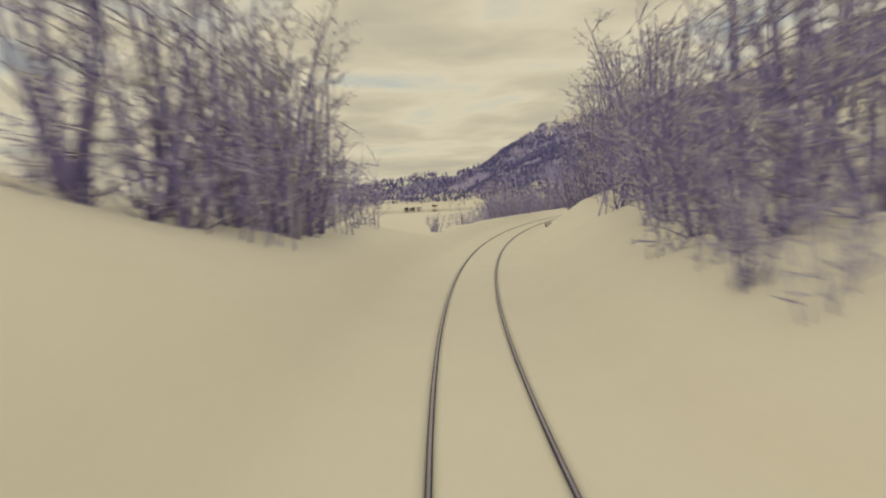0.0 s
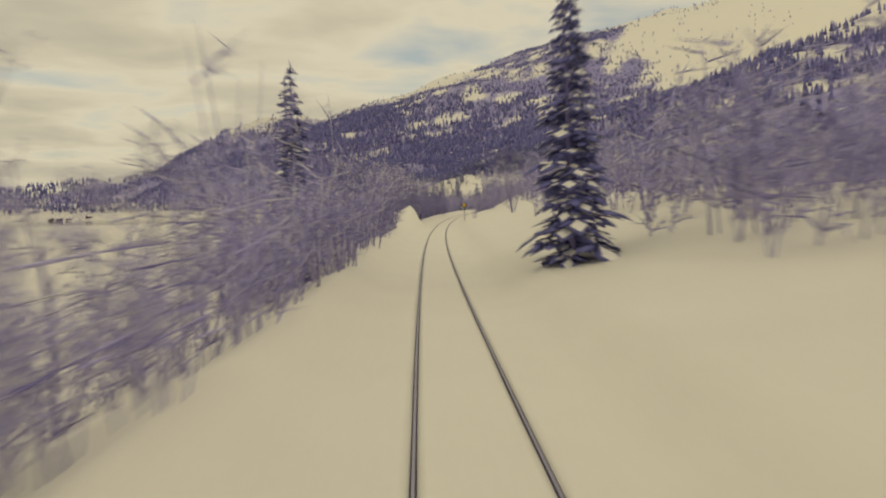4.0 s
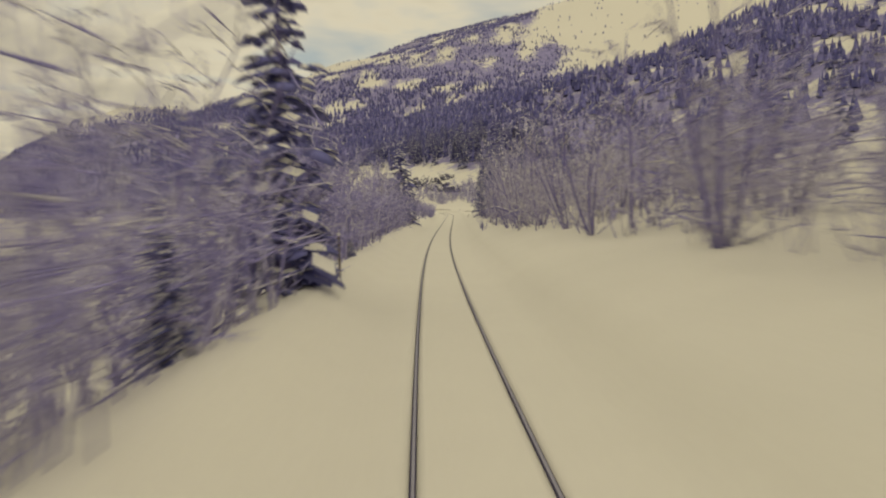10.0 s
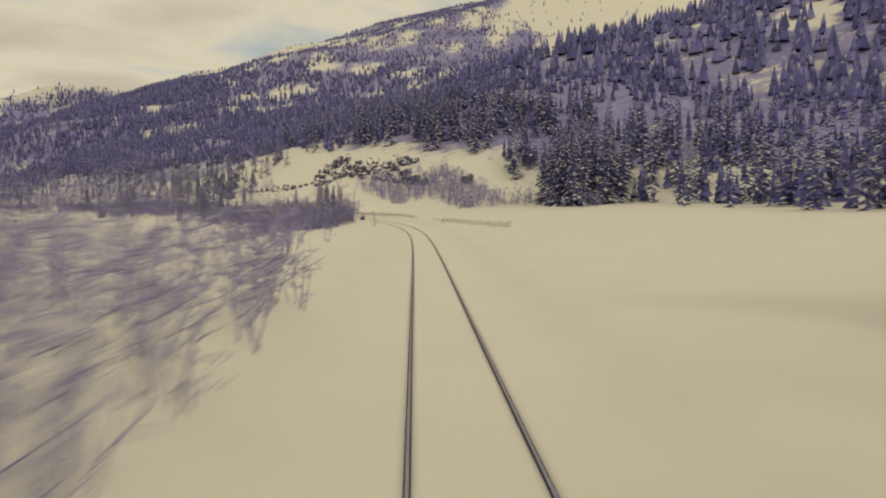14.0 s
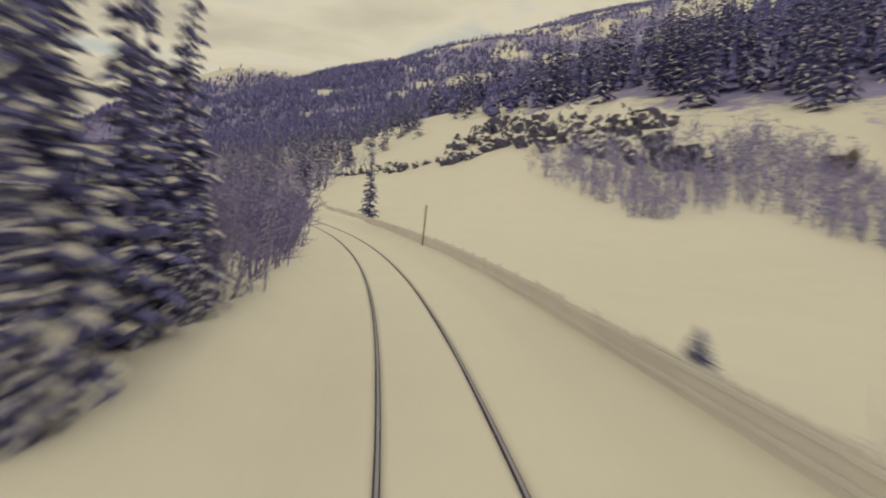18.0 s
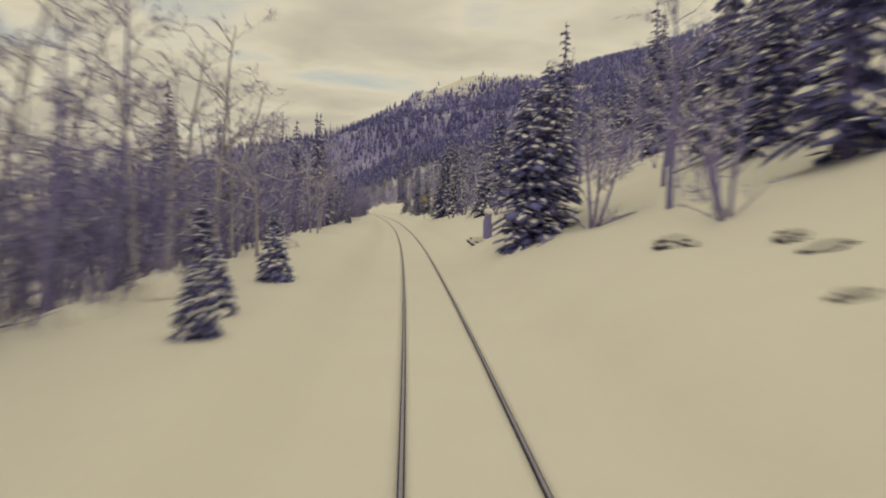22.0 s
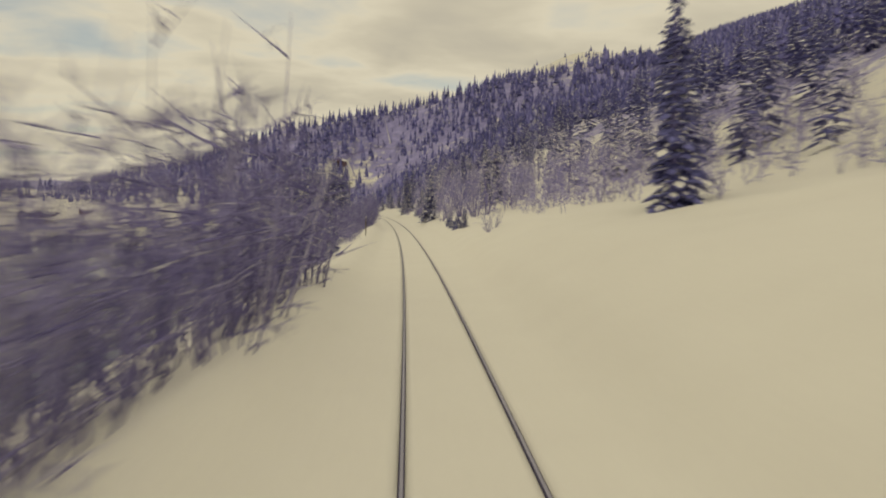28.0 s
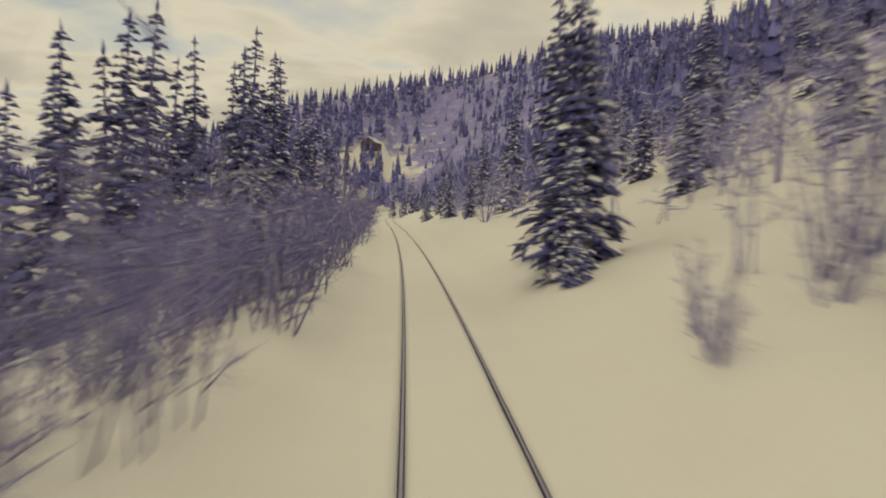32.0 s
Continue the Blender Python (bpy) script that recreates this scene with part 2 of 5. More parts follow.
def tube(cl, pts, radii, sides=5):
    pts = np.asarray(pts, float)
    rings = []
    for i, p in enumerate(pts):
        d, a, c = frame_of(pts[min(i + 1, len(pts) - 1)] - pts[max(i - 1, 0)])
        ang = np.arange(sides) * 2 * math.pi / sides
        rings.append(p + radii[i] * (np.cos(ang)[:, None] * a + np.sin(ang)[:, None] * c))
    v = np.concatenate(rings)
    f = []
    for i in range(len(pts) - 1):
        for k in range(sides):
            a0, a1 = i * sides + k, i * sides + (k + 1) % sides
            f += [(a0, a1, a1 + sides), (a0, a1 + sides, a0 + sides)]
    f += [(0, k + 1, k) for k in range(1, sides - 1)]
    cl.add(v, f)


def spike(cl, p, q, r):
    """A twig: a three-sided needle from p to q."""
    d, a, c = frame_of(np.asarray(q) - p)
    v = [p + r * a, p + r * (-0.5 * a + 0.87 * c), p + r * (-0.5 * a - 0.87 * c), q]
    cl.add(v, [(0, 1, 3), (1, 2, 3), (2, 0, 3)])


def clump(cl, p, q, w, h, bend=0.0):
    """A spray of needles: a flattened spindle from p to q, w wide and h thick."""
    p, q = np.asarray(p, float), np.asarray(q, float)
    d, a, c = frame_of(q - p)
    if c[2] < 0:
        c = -c
    m = p + (q - p) * 0.45 + np.array((0, 0, bend))
    cl.add([p, q, m + a * w, m - a * w, m + c * h], [(0, 2, 4), (0, 4, 3), (1, 4, 2), (1, 3, 4), (0, 3, 2), (1, 2, 3)])


# ---------------------------------------------------------------- the lie of the land
def track_at(s):
    """Place and heading of the track at s metres; it runs on straight past its ends."""
    s = np.asarray(s, float)
    x, y, psi = np.interp(s, SS, TX), np.interp(s, SS, TY), np.interp(s, SS, PSI)
    over = np.where(s > LENGTH, s - LENGTH, np.where(s < 0, s, 0))
    # past the far end the line swings gently to the north again
    bend = np.clip(over / 400, 0, 1)
    mid = psi * (1 - bend * 0.5)
    return x - np.sin(mid) * over, y + np.cos(mid) * over, psi * (1 - bend)


def place(s, u):
    x, y, psi = track_at(s)
    near = np.clip(u, -60, 60)
    return x + np.cos(psi) * near + (u - near), y + np.sin(psi) * near


def station(t):
    return float(np.interp(t, TT, SS)) if t <= 36 else LENGTH + (t - 36) * 37


RIGHT_T = [0, 1.2, 1.5, 1.85, 2.15, 2.6, 4, 5.5, 6.5, 7.3, 8, 8.8, 9.5, 11, 12, 13.2, 14.5, 15.8, 17, 19.4, 20.4, 21.3, 22, 23.5, 24.5, 25.5, 26.5, 27.5, 28.7, 30, 31, 32.5, 36]
RIGHT_7 = [0.7, 1.2, 2.0, 2.0, 0.9, 0.4, 0.3, 0.8, 0.9, 0.7, 1.0, 0.5, 0.7, 0.9, 0.5, 0.8, 0.3, -0.3, -0.9, -0.8, 0.0, 0.5, 1.3, 1.4, 1.1, 0.6, 1.6, 1.5, 1.6, 0.9, 1.2, 1.4, 1.2]
RIGHT_14 = [3.0, 4.0, 5.6, 5.6, 3.2, 2.2, 1.8, 2.6, 2.8, 3.2, 4.5, 2.3, 2.4, 2.7, 2.5, 2.4, 1.6, 0.3, -1.0, -0.7, 1.3, 2.8, 4.3, 4.6, 3.3, 2.5, 5.0, 4.0, 3.0, 2.4, 3.2, 4.4, 3.5]
RIGHT_SL = [.25, .3, .3, .3, .3, .25, .15, .02, .0, .1, .3, .2, .15, .2, .22, .12, .06, .02, .04, .06, .30, .36, .4, .4, .4, .35, .4, .3, .2, .3, .35, .4, .4]
LEFT_T = [0, 0.3, 0.6, 1.15, 1.5, 2.4, 4.8, 5.4, 6.3, 6.8, 7.0, 9, 12.2, 13.2, 14.3, 15.5, 17, 18, 21, 22, 23.5, 24.5, 25.4, 26.2, 26.8, 28, 31, 33, 36]
LEFT_SH = [2.8, 2.8, 2.8, 2.9, 4.4, 3.6, 3.4, 3.5, 3.5, 2.9, 3.4, 3.35, 4.3, 3.0, 3.0, 3.5, 3.9, 3.6, 3.5, 5.6, 7.6, 7.0, 5.4, 4.2, 3.7, 3.5, 3.35, 3.05, 3.5]
LEFT_14 = [7.8, 7.0, 4.6, 3.2, -1, -4, -4, -2, -1.0, -1.5, -3, -3.5, -3, 1.6, 1.8, 0, -0.8, -2, -3, -1, -0.6, -2, -4.5, -4.7, -4.8, -5, -5, -3, -2.5]


def ridge(x, y, crest, slope):
    best = np.full(np.shape(x), -1e9)
    for (x0, y0, z0), (x1, y1, z1) in zip(crest, crest[1:]):
        dx, dy = x1 - x0, y1 - y0
        k = np.clip(((x - x0) * dx + (y - y0) * dy) / (dx * dx + dy * dy), 0, 1)
        dist = np.hypot(x - x0 - k * dx, y - y0 - k * dy)
        best = np.maximum(best, z0 + (z1 - z0) * k - slope * dist)
    return best


def waves(x, y, size, seed):
    """Smooth unevenness of about one unit, features of about that size."""
    r = np.random.RandomState(seed)
    z = np.zeros(np.shape(x))
    for k in range(7):
        a, ph, w = r.uniform(0, 6.28), r.uniform(0, 6.28), r.uniform(0.6, 1.7) * 6.28 / size
        z = z + np.sin((x * math.cos(a) + y * math.sin(a)) * w + ph + 1.3 * np.sin((y * math.cos(a) - x * math.sin(a)) * w * 0.6 + ph))
    return z / 3.5


MAIN_RIDGE = [(900, -700, 330), (1150, 300, 480), (1180, 900, 540), (1100, 1500, 570), (945, 1890, 438), (800, 1965, 392), (640, 1990, 322), (510, 2230, 302), (400, 2265, 268)]
KNOLLS = [(-620, 2150, 26), (-470, 2160, 56), (-320, 2190, 67), (-220, 2200, 80), (-131, 2220, 100), (-95, 2240, 128), (-54, 2265, 150), (-10, 2285, 180), (37, 2300, 213), (91, 2290, 221), (142, 2290, 234), (194, 2290, 238), (250, 2280, 219), (350, 2270, 262), (400, 2268, 266)]
WOODED_HILL = [(-1700, 1950, 14), (-1100, 1850, 8), (-700, 1760, 9), (-420, 1660, 16), (-240, 1615, 12), (-140, 1596, 22), (-75, 1590, 53), (0, 1592, 66), (88, 1602, 91), (200, 1602, 98), (330, 1600, 127)]
FAR_HILLS = [(-4300, 1500, 150), (-3500, 2600, 95), (-2500, 3500, 106), (-1500, 4100, 54), (-800, 4300, 45)]
LAKE = -10.0
# how steep the mountainside beside the line is, from south to north
SIDE_K = [[0, 600, 900, 1150, 1350, 1600, 1900, 2300, 2600], [1.0, 1.0, 1.06, 0.54, 0.66, 0.56, 0.95, 0.95, 0.0]]


def tree_top(x, y):
    """Height of the tree line: low on the open fell to the east, near the crest further north."""
    shoulder = smooth((75 + 0.5 * (y - 240) - x + 60 * waves(x, y, 160, 26)) / 220 + 0.5) * smooth((y - 1050) / 200)
    fell = 155 + 300 * shoulder
    crest = np.interp(x, [-60, -10, 20, 37, 91, 142, 194, 250, 350, 400, 510, 640, 660], [400, 230, 170, 180, 190, 200, 206, 198, 234, 240, 264, 292, 460])
    return np.where(y > 1850, np.minimum(fell, crest), fell)


def far_land(x, y):
    line = np.where(y > TY[-1], TX[-1] - (y - TY[-1]) * 0.2, np.interp(y, TY, TX))
    side = (0.351 * x + 0.145 * y - 186) * np.interp(y, SIDE_K[0], SIDE_K[1]) - 0.6 * np.maximum(0, line + 8 - x)
    z = np.minimum(side, ridge(x, y, MAIN_RIDGE, 0.16)) + waves(x, y, 260, 3) * 7 * np.clip(side / 60, 0, 1)
    k = ridge(x, y, KNOLLS, 0.60)
    z = np.maximum(z, k + waves(x, y, 150, 4) * 6 * np.clip(k / 60, 0, 1))
    z = np.maximum(z, ridge(x, y, WOODED_HILL, 0.50) + waves(x, y, 120, 5) * 2.5)
    z = np.maximum(z, ridge(x, y, FAR_HILLS, 0.09) + waves(x, y, 500, 6) * 12)
    return z


def glades(x, y, z):
    """Bands of clearings that run across the mountainside; above 0.45 it is open snow."""
    return waves(x * 0.5 + 200, y * 0.35 + z * 3.0, 130, 21) + 0.6 * waves(x, y, 70, 22)


def smooth(k):
    k = np.clip(k, 0, 1)
    return k * k * (3 - 2 * k)


def land(s, u):
    """Height of the snow at s metres along and u metres beside the track."""
    s, u = np.broadcast_arrays(np.asarray(s, float), np.asarray(u, float))
    x, y = place(s, u)
    t = np.where(s > LENGTH, 36 + (s - LENGTH) / 37, np.interp(s, SS, TT) + np.minimum(s, 0) / 39)
    r7, r14, rs = (np.interp(t, RIGHT_T, k) for k in (RIGHT_7, RIGHT_14, RIGHT_SL))
    sh, l14 = np.interp(t, LEFT_T, LEFT_SH), np.interp(t, LEFT_T, LEFT_14)
    a = np.abs(u)
    right = np.where(u < 7, r7 * smooth((u - 2.6) / 4.4), np.where(u < 14, r7 + (r14 - r7) * (u - 7) / 7, r14 + rs * np.minimum(u - 14, 130)))
    w = -u
    lower = np.clip((w - 14) / np.interp(t, [25, 28], [30, 9]), 0, 1)
    left = np.where(w < sh, 0, np.where(w < 14, l14 * np.clip((w - sh) / (14 - sh), 0, 1) ** np.where(l14 > 0, 0.8, 0.9), l14 + (LAKE - l14) * smooth(lower)))
    z = np.where(u > 0, right, left)
    # banks thrown up by the plough on both sides
    z = z + 0.75 * smooth((a - 2.0) / 1.5) * np.where(u > 0, 1, 1 - smooth((w - sh - 1) / 6))
    c = np.radians(np.interp(t, np.arange(len(CANT)) * STEP, CANT))
    z = z - u * np.sin(c) * (1 - smooth((a - 2.4) / 5))
    rough = smooth((a - 2.2) / 5)
    z = z + rough * (0.16 * waves(x, y, 9, 1) + 0.05 * waves(x, y, 3, 2)) + 0.008 * waves(x, y, 2.5, 9)
    # snow lies just under the rail heads, with a narrow groove along each rail
    z = z - 0.032 + 0.01 * np.exp(-(a / 0.45) ** 2)
    # drifted mound beside the line, and the rocky knoll above the field
    z = z + 1.65 * np.exp(-((t - 6.54) / 0.21) ** 2 - ((u + 5.4) / 2.8) ** 2) * smooth((-u - 1.9) / 1.6)
    z = z + 1.6 * np.exp(-((t - 6.42) / 0.13) ** 2 - ((u + 2.9) / 1.3) ** 2) * smooth((-u - 1.4) / 0.9)
    z = z + 4.5 * np.exp(-((x - 220) / 15) ** 2 - ((y - 787) / 28) ** 2) * (u > 14)
    far = far_land(x, y)
    z = np.where(u > 14, z + (np.maximum(far, z) - z) * smooth((a - 18) / 44), z)
    # past the line's last bend the wooded hill closes the view
    gone = smooth((s - LENGTH - 30) / 200) * np.maximum(smooth((s - LENGTH - 60) / 200), smooth((a - 3) / 14))
    z = z + (np.maximum(far, -1.0 - 9 * (u < -20)) - z) * gone
    z = np.where(u < -14, np.maximum(z, z + (far - z) * (far > z) * smooth((a - 20) / 60)), z)
    lake = (u < -21 + 1.5 * waves(x, y, 14, 12)) & (y > 1030) & (far < LAKE + 0.4)
    return np.where(lake, np.minimum(z, LAKE - 2.5), z)


def ground(t, u):
    s = station(t)
    x, y = place(s, u)
    return float(x), float(y), float(land(s, u))


s_rows = np.concatenate([-np.geomspace(900, 4, 22), np.arange(0, LENGTH + 60, 2.5), LENGTH + 60 + np.geomspace(4, 3600, 75)])
inner = [0.2, 0.4, 0.6, 0.713, 0.717, 0.7525, 0.788, 0.792, 0.95, 1.3, 1.8, 2.3, 2.8, 3.3, 3.8, 4.3, 4.8, 5.4, 6, 6.8, 7.6, 8.5, 9.5, 11, 12.5, 14, 16, 18, 20.5, 23, 26, 29, 33, 38, 44, 51, 60]
outer = list(np.geomspace(67, 4300, 84))
half = np.array(inner + outer)
u_cols = np.concatenate([-half[::-1], [0.0], half])
SG, UG = np.meshgrid(s_rows, u_cols, indexing="ij")
XG, YG = place(SG, UG)
ZG = land(SG, UG)
groove = ((np.abs(UG) > 0.715) & (np.abs(UG) < 0.79) & (SG > -300) & (SG < LENGTH + 62))
ZG = np.where(groove, ZG - 0.055, ZG)
nr, nc = SG.shape
idx = np.arange(nr * nc).reshape(nr, nc)
quads = np.stack([idx[:-1, :-1], idx[:-1, 1:], idx[1:, 1:], idx[1:, :-1]], -1).reshape(-1, 4)
me = raw("ground", np.stack([XG, YG, ZG], -1).reshape(-1, 3), quads)
me.polygons.foreach_set("use_smooth", [True] * len(me.polygons))
scrub = smooth((far_land(XG, YG) - 4) / 20) * np.maximum(smooth((np.abs(UG) - 40) / 50), smooth((SG - LENGTH - 20) / 50))
hillside = smooth((UG - np.interp(SG, [0, 500, 560, 930, 1000, 3000], [24, 24, 95, 95, 24, 24])) / 16)
scrub = np.maximum(scrub, 0.9 * hillside)
tree_line = tree_top(XG, YG)
scrub = scrub * (1 - 0.93 * smooth((ZG - tree_line + 10) / 70)) * (1 - 0.75 * smooth((glades(XG, YG, ZG) - 0.35) / 0.2) * smooth((UG - 160) / 60))
scrub = scrub * (1 - smooth(1.6 - np.hypot((XG + 5) / 18, (YG - 1508) / 8)))
att = me.attributes.new("scrub", "FLOAT", "POINT")
att.data.foreach_set("value", scrub.ravel().astype(np.float32))
tagged(put("ground", me, snow_ground), "deep snow over embankment, banks, fields and hillsides", "ground", kind="structure")

# open water of the lake
bm = bmesh.new()
bmesh.ops.create_grid(bm, x_segments=40, y_segments=40, size=0.5)
bmesh.ops.scale(bm, vec=(2300, 900, 1), verts=bm.verts)
bmesh.ops.translate(bm, vec=(-990, 1420, LAKE - 0.3), verts=bm.verts)
tagged(part("water", bm, water), "calm dark open lake water mirroring the sky", "water", kind="structure")


# ---------------------------------------------------------------- the railway
def rail(side):
    prof = [(-0.035, -0.014), (-0.021, 0.0), (0.021, 0.0), (0.035, -0.014), (0.034, -0.042), (0.010, -0.056), (0.010, -0.135), (0.07, -0.155), (0.07, -0.170), (-0.07, -0.170), (-0.07, -0.155), (-0.010, -0.135), (-0.010, -0.056), (-0.034, -0.042)]
    s = np.arange(-60, LENGTH + 62, 1.5)
    x, y, psi = track_at(s)
    c = np.radians(np.interp(np.interp(s, SS, TT), np.arange(len(CANT)) * STEP, CANT))
    v = []
    for px, pz in prof:
        u = side * 0.7525 + px
        uu, zz = u * np.cos(c) + pz * np.sin(c), -u * np.sin(c) + pz * np.cos(c)
        v.append(np.stack([x + np.cos(psi) * uu, y + np.sin(psi) * uu, zz], -1))
    v = np.stack(v, 1)
    n, k = v.shape[:2]
    ids = np.arange(n * k).reshape(n, k)
    nxt = np.roll(ids, -1, axis=1)
    f = np.stack([ids[:-1], ids[1:], nxt[1:], nxt[:-1]], -1)
    mi = np.tile(np.array([0 if j == 1 else 1 for j in range(k)]), n - 1)
    me = raw("rail", v.reshape(-1, 3), f.reshape(-1, 4), mi)
    ob = put("rail", me, (steel, rust))
    return tagged(ob, "worn steel rail with polished top, bedded in snow", "rail", "rails of the track", "structure")


rail(-1)
rail(1)

# ---------------------------------------------------------------- trees
def cap_snow(cl, p, q, w, h):
    """A pad of snow lying along p to q: a low ridge, open below."""
    p, q = np.asarray(p, float), np.asarray(q, float)
    d, a, c = frame_of(q - p)
    if c[2] < 0:
        c = -c
    m = p + (q - p) * 0.5
    cl.add([p, q, m + a * w, m - a * w, m + c * h], [(0, 2, 4), (0, 4, 3), (1, 4, 2), (1, 3, 4)])


def spruce_shape(height, spread, seed, snowy, fine=1.0):
    """Trunk, whorls of drooping boughs, and the snow that lies on them."""
    r = random.Random(seed)
    tr, cr, sn = Cloth(), Cloth(), Cloth()
    lean = [r.uniform(-0.15, 0.15) for _ in "xy"]
    axis = [np.array((lean[0] * (k / 6) ** 2, lean[1] * (k / 6) ** 2, height * k / 6)) for k in range(7)]
    tube(tr, axis, [0.016 * height * (1 - k / 6.3) + 0.01 for k in range(7)], 6)
    z = height * r.uniform(0.03, 0.08)
    while z < height * 0.985:
        k = z / height
        reach = 1.12 * spread * ((1 - k) ** 0.72) * r.uniform(0.75, 1.12) + 0.10
        n = max(4, int((9 - 4 * k) * (1 if fine == 1 else 0.7)))
        a0 = r.uniform(0, 6.28)
        cx, cy = lean[0] * k * k, lean[1] * k * k
        for j in range(n):
            a = a0 + j * 6.283 / n + r.uniform(-0.35, 0.35)
            ln = reach * r.uniform(0.6, 1.15)
            if r.random() < 0.07:
                continue
            d = np.array((math.cos(a), math.sin(a), 0))
            side = np.array((-math.sin(a), math.cos(a), 0))
            drop = ln * r.uniform(0.28, 0.62) * (1.1 - 0.75 * k)
            base = np.array((cx, cy, max(0.05 * height, z + r.uniform(-0.6, 0.6) * height * 0.045)))
            segs = 1 if ln < 0.45 or fine < 1 else 2
            for q in range(segs):
                f0, f1 = q / segs, (q + 1.25) / segs
                p0 = base + d * ln * f0 - np.array((0, 0, drop * f0 ** 1.4))
                p1 = base + d * ln * f1 - np.array((0, 0, drop * min(f1, 1.1) ** 1.4))
                w = (0.13 + 0.22 * ln * (1 - abs(f0 - 0.4))) * r.uniform(0.8, 1.25) * (1 if fine == 1 else 1.6)
                clump(cr, p0, p1, w, 0.10 + 0.04 * ln)
                if q and ln > 0.6:
                    for sg in (-1, 1) if r.random() < 0.75 else (r.choice((-1, 1)),):
                        tip = p0 + side * sg * w * r.uniform(1.5, 2.4) + d * ln * 0.22 - np.array((0, 0, 0.10 * ln + r.uniform(0, 0.15)))
                        clump(cr, p0, tip, w * 0.6, 0.09)
                        if r.random() < snowy * 0.75:
                            lift = np.array((0, 0, 0.05))
                            cap_snow(sn, p0 * 0.7 + tip * 0.3 + lift, p0 * 0.05 + tip * 0.95 + lift, w * 0.42, 0.06)
                if r.random() < snowy:
                    lift = np.array((0, 0, 0.07 + 0.02 * ln))
                    cap_snow(sn, p0 * 0.8 + p1 * 0.2 + lift, p0 * 0.08 + p1 * 0.92 + lift, w * r.uniform(0.3, 0.85), 0.06 + 0.03 * ln)
        z += height * r.uniform(0.036, 0.054) * (1.15 - 0.45 * k) / fine
    top = np.array((lean[0], lean[1], height))
    clump(cr, top - (0, 0, 0.5), top + (0, 0, 0.25), 0.08, 0.08)
    return tr, cr, sn


def spruce(height, spread, seed, snowy, label):
    root = new("spruce")
    tagged(root, label, "spruce tree", "spruces along the line")
    tr, cr, sn = spruce_shape(height, spread, seed, snowy)
    put("trunk", tr.mesh("trunk"), bark_grey, root)
    put("crown", cr.mesh("crown"), needles, root, "dark green drooping boughs")
    put("snow", sn.mesh("snow"), snow_load, root, "white snow resting on the boughs")["kind"] = "stuff"
    return root


def bare_tree(name, height, seed, label, category, group, stems=1, bark=None, twigs=520, frost=0.35, thick=0.010):
    """A leafless tree: one or more stems, forking limbs, fine twigs, and rime on the upper sides."""
    r = random.Random(seed)
    root = new(name)
    tagged(root, label, category, group)
    tr, cr, fr = Cloth(), Cloth(), Cloth()
    ends = []
    for st in range(stems):
        a = r.uniform(0, 6.28)
        tilt = r.uniform(0.02, 0.10) if stems == 1 else r.uniform(0.12, 0.38)
        h = height * r.uniform(0.8, 1.0)
        pts = [np.array((0.08 * stems * math.cos(a) * 0.5, 0.08 * stems * math.sin(a) * 0.5, -0.15))]
        d = np.array((math.cos(a) * tilt, math.sin(a) * tilt, 1.0))
        for k in range(6):
            d = d + np.array((r.uniform(-0.12, 0.12), r.uniform(-0.12, 0.12), 0))
            pts.append(pts[-1] + d / np.linalg.norm(d) * h / 6)
        r0 = (0.011 * height + 0.015) / (1 if stems == 1 else 1.5)
        tube(tr, pts, [r0 * (1 - k / 6.6) + 0.008 for k in range(7)], 5)
        for k in range(2 if stems == 1 else 1, 7):
            for _ in range(3 if stems == 1 else (2 if stems < 4 else 1)):
                b = r.uniform(0, 6.28)
                ln = h * r.uniform(0.16, 0.34) * (1.15 - 0.09 * k)
                e = np.array((math.cos(b), math.sin(b), r.uniform(0.35, 1.1)))
                e /= np.linalg.norm(e)
                p = pts[k] - (pts[k] - pts[k - 1]) * r.random()
                m = p + e * ln * 0.5
                q = m + (e + np.array((0, 0, r.uniform(-0.5, 0.2)))) * ln * 0.5
                tube(tr, [p, m, q], [r0 * 0.42 * (1 - k / 8.5), r0 * 0.25 * (1 - k / 8.5), 0.006], 3)
                ends.append((p, m, q, ln))
                if r.random() < frost:
                    up = np.array((0, 0, r0 * 0.4 + 0.012))
                    cap_snow(fr, p + up, m + up, 0.030, 0.022)
                    cap_snow(fr, m + up * 0.7, q + up * 0.5, 0.022, 0.016)
    boughs = 4
    per = max(3, int(twigs / len(ends) / boughs))
    for p, m, q, ln in ends:
        for _ in range(boughs):
            f = r.uniform(0.2, 1.0)
            o = p + (m - p) * f * 2 if f < 0.5 else m + (q - m) * (f - 0.5) * 2
            e = np.array((r.gauss(0, 1), r.gauss(0, 1), r.gauss(0.2, 0.6)))
            e = e / np.linalg.norm(e) + (q - p) / np.linalg.norm(q - p) * 0.6
            l2 = ln * r.uniform(0.20, 0.40)
            tip = o + e * l2
            spike(cr, o, tip, thick * 1.3)
            if r.random() < frost:
                spike(fr, o + (0, 0, thick * 1.5), o * 0.2 + tip * 0.8 + (0, 0, thick), thick * 1.6)
            for _ in range(per):
                o2 = o + (tip - o) * r.uniform(0.15, 1.0)
                e2 = np.array((r.gauss(0, 1), r.gauss(0, 1), r.gauss(0.1, 0.7)))
                e2 = e2 / np.linalg.norm(e2) + e * 0.35
                spike(cr, o2, o2 + e2 * ln * r.uniform(0.07, 0.20), thick * r.uniform(0.6, 1.1))
    put("trunk", tr.mesh("trunk"), bark or bark_grey, root)
    put("crown", cr.mesh("crown"), twig, root, "fine bare grey twigs")
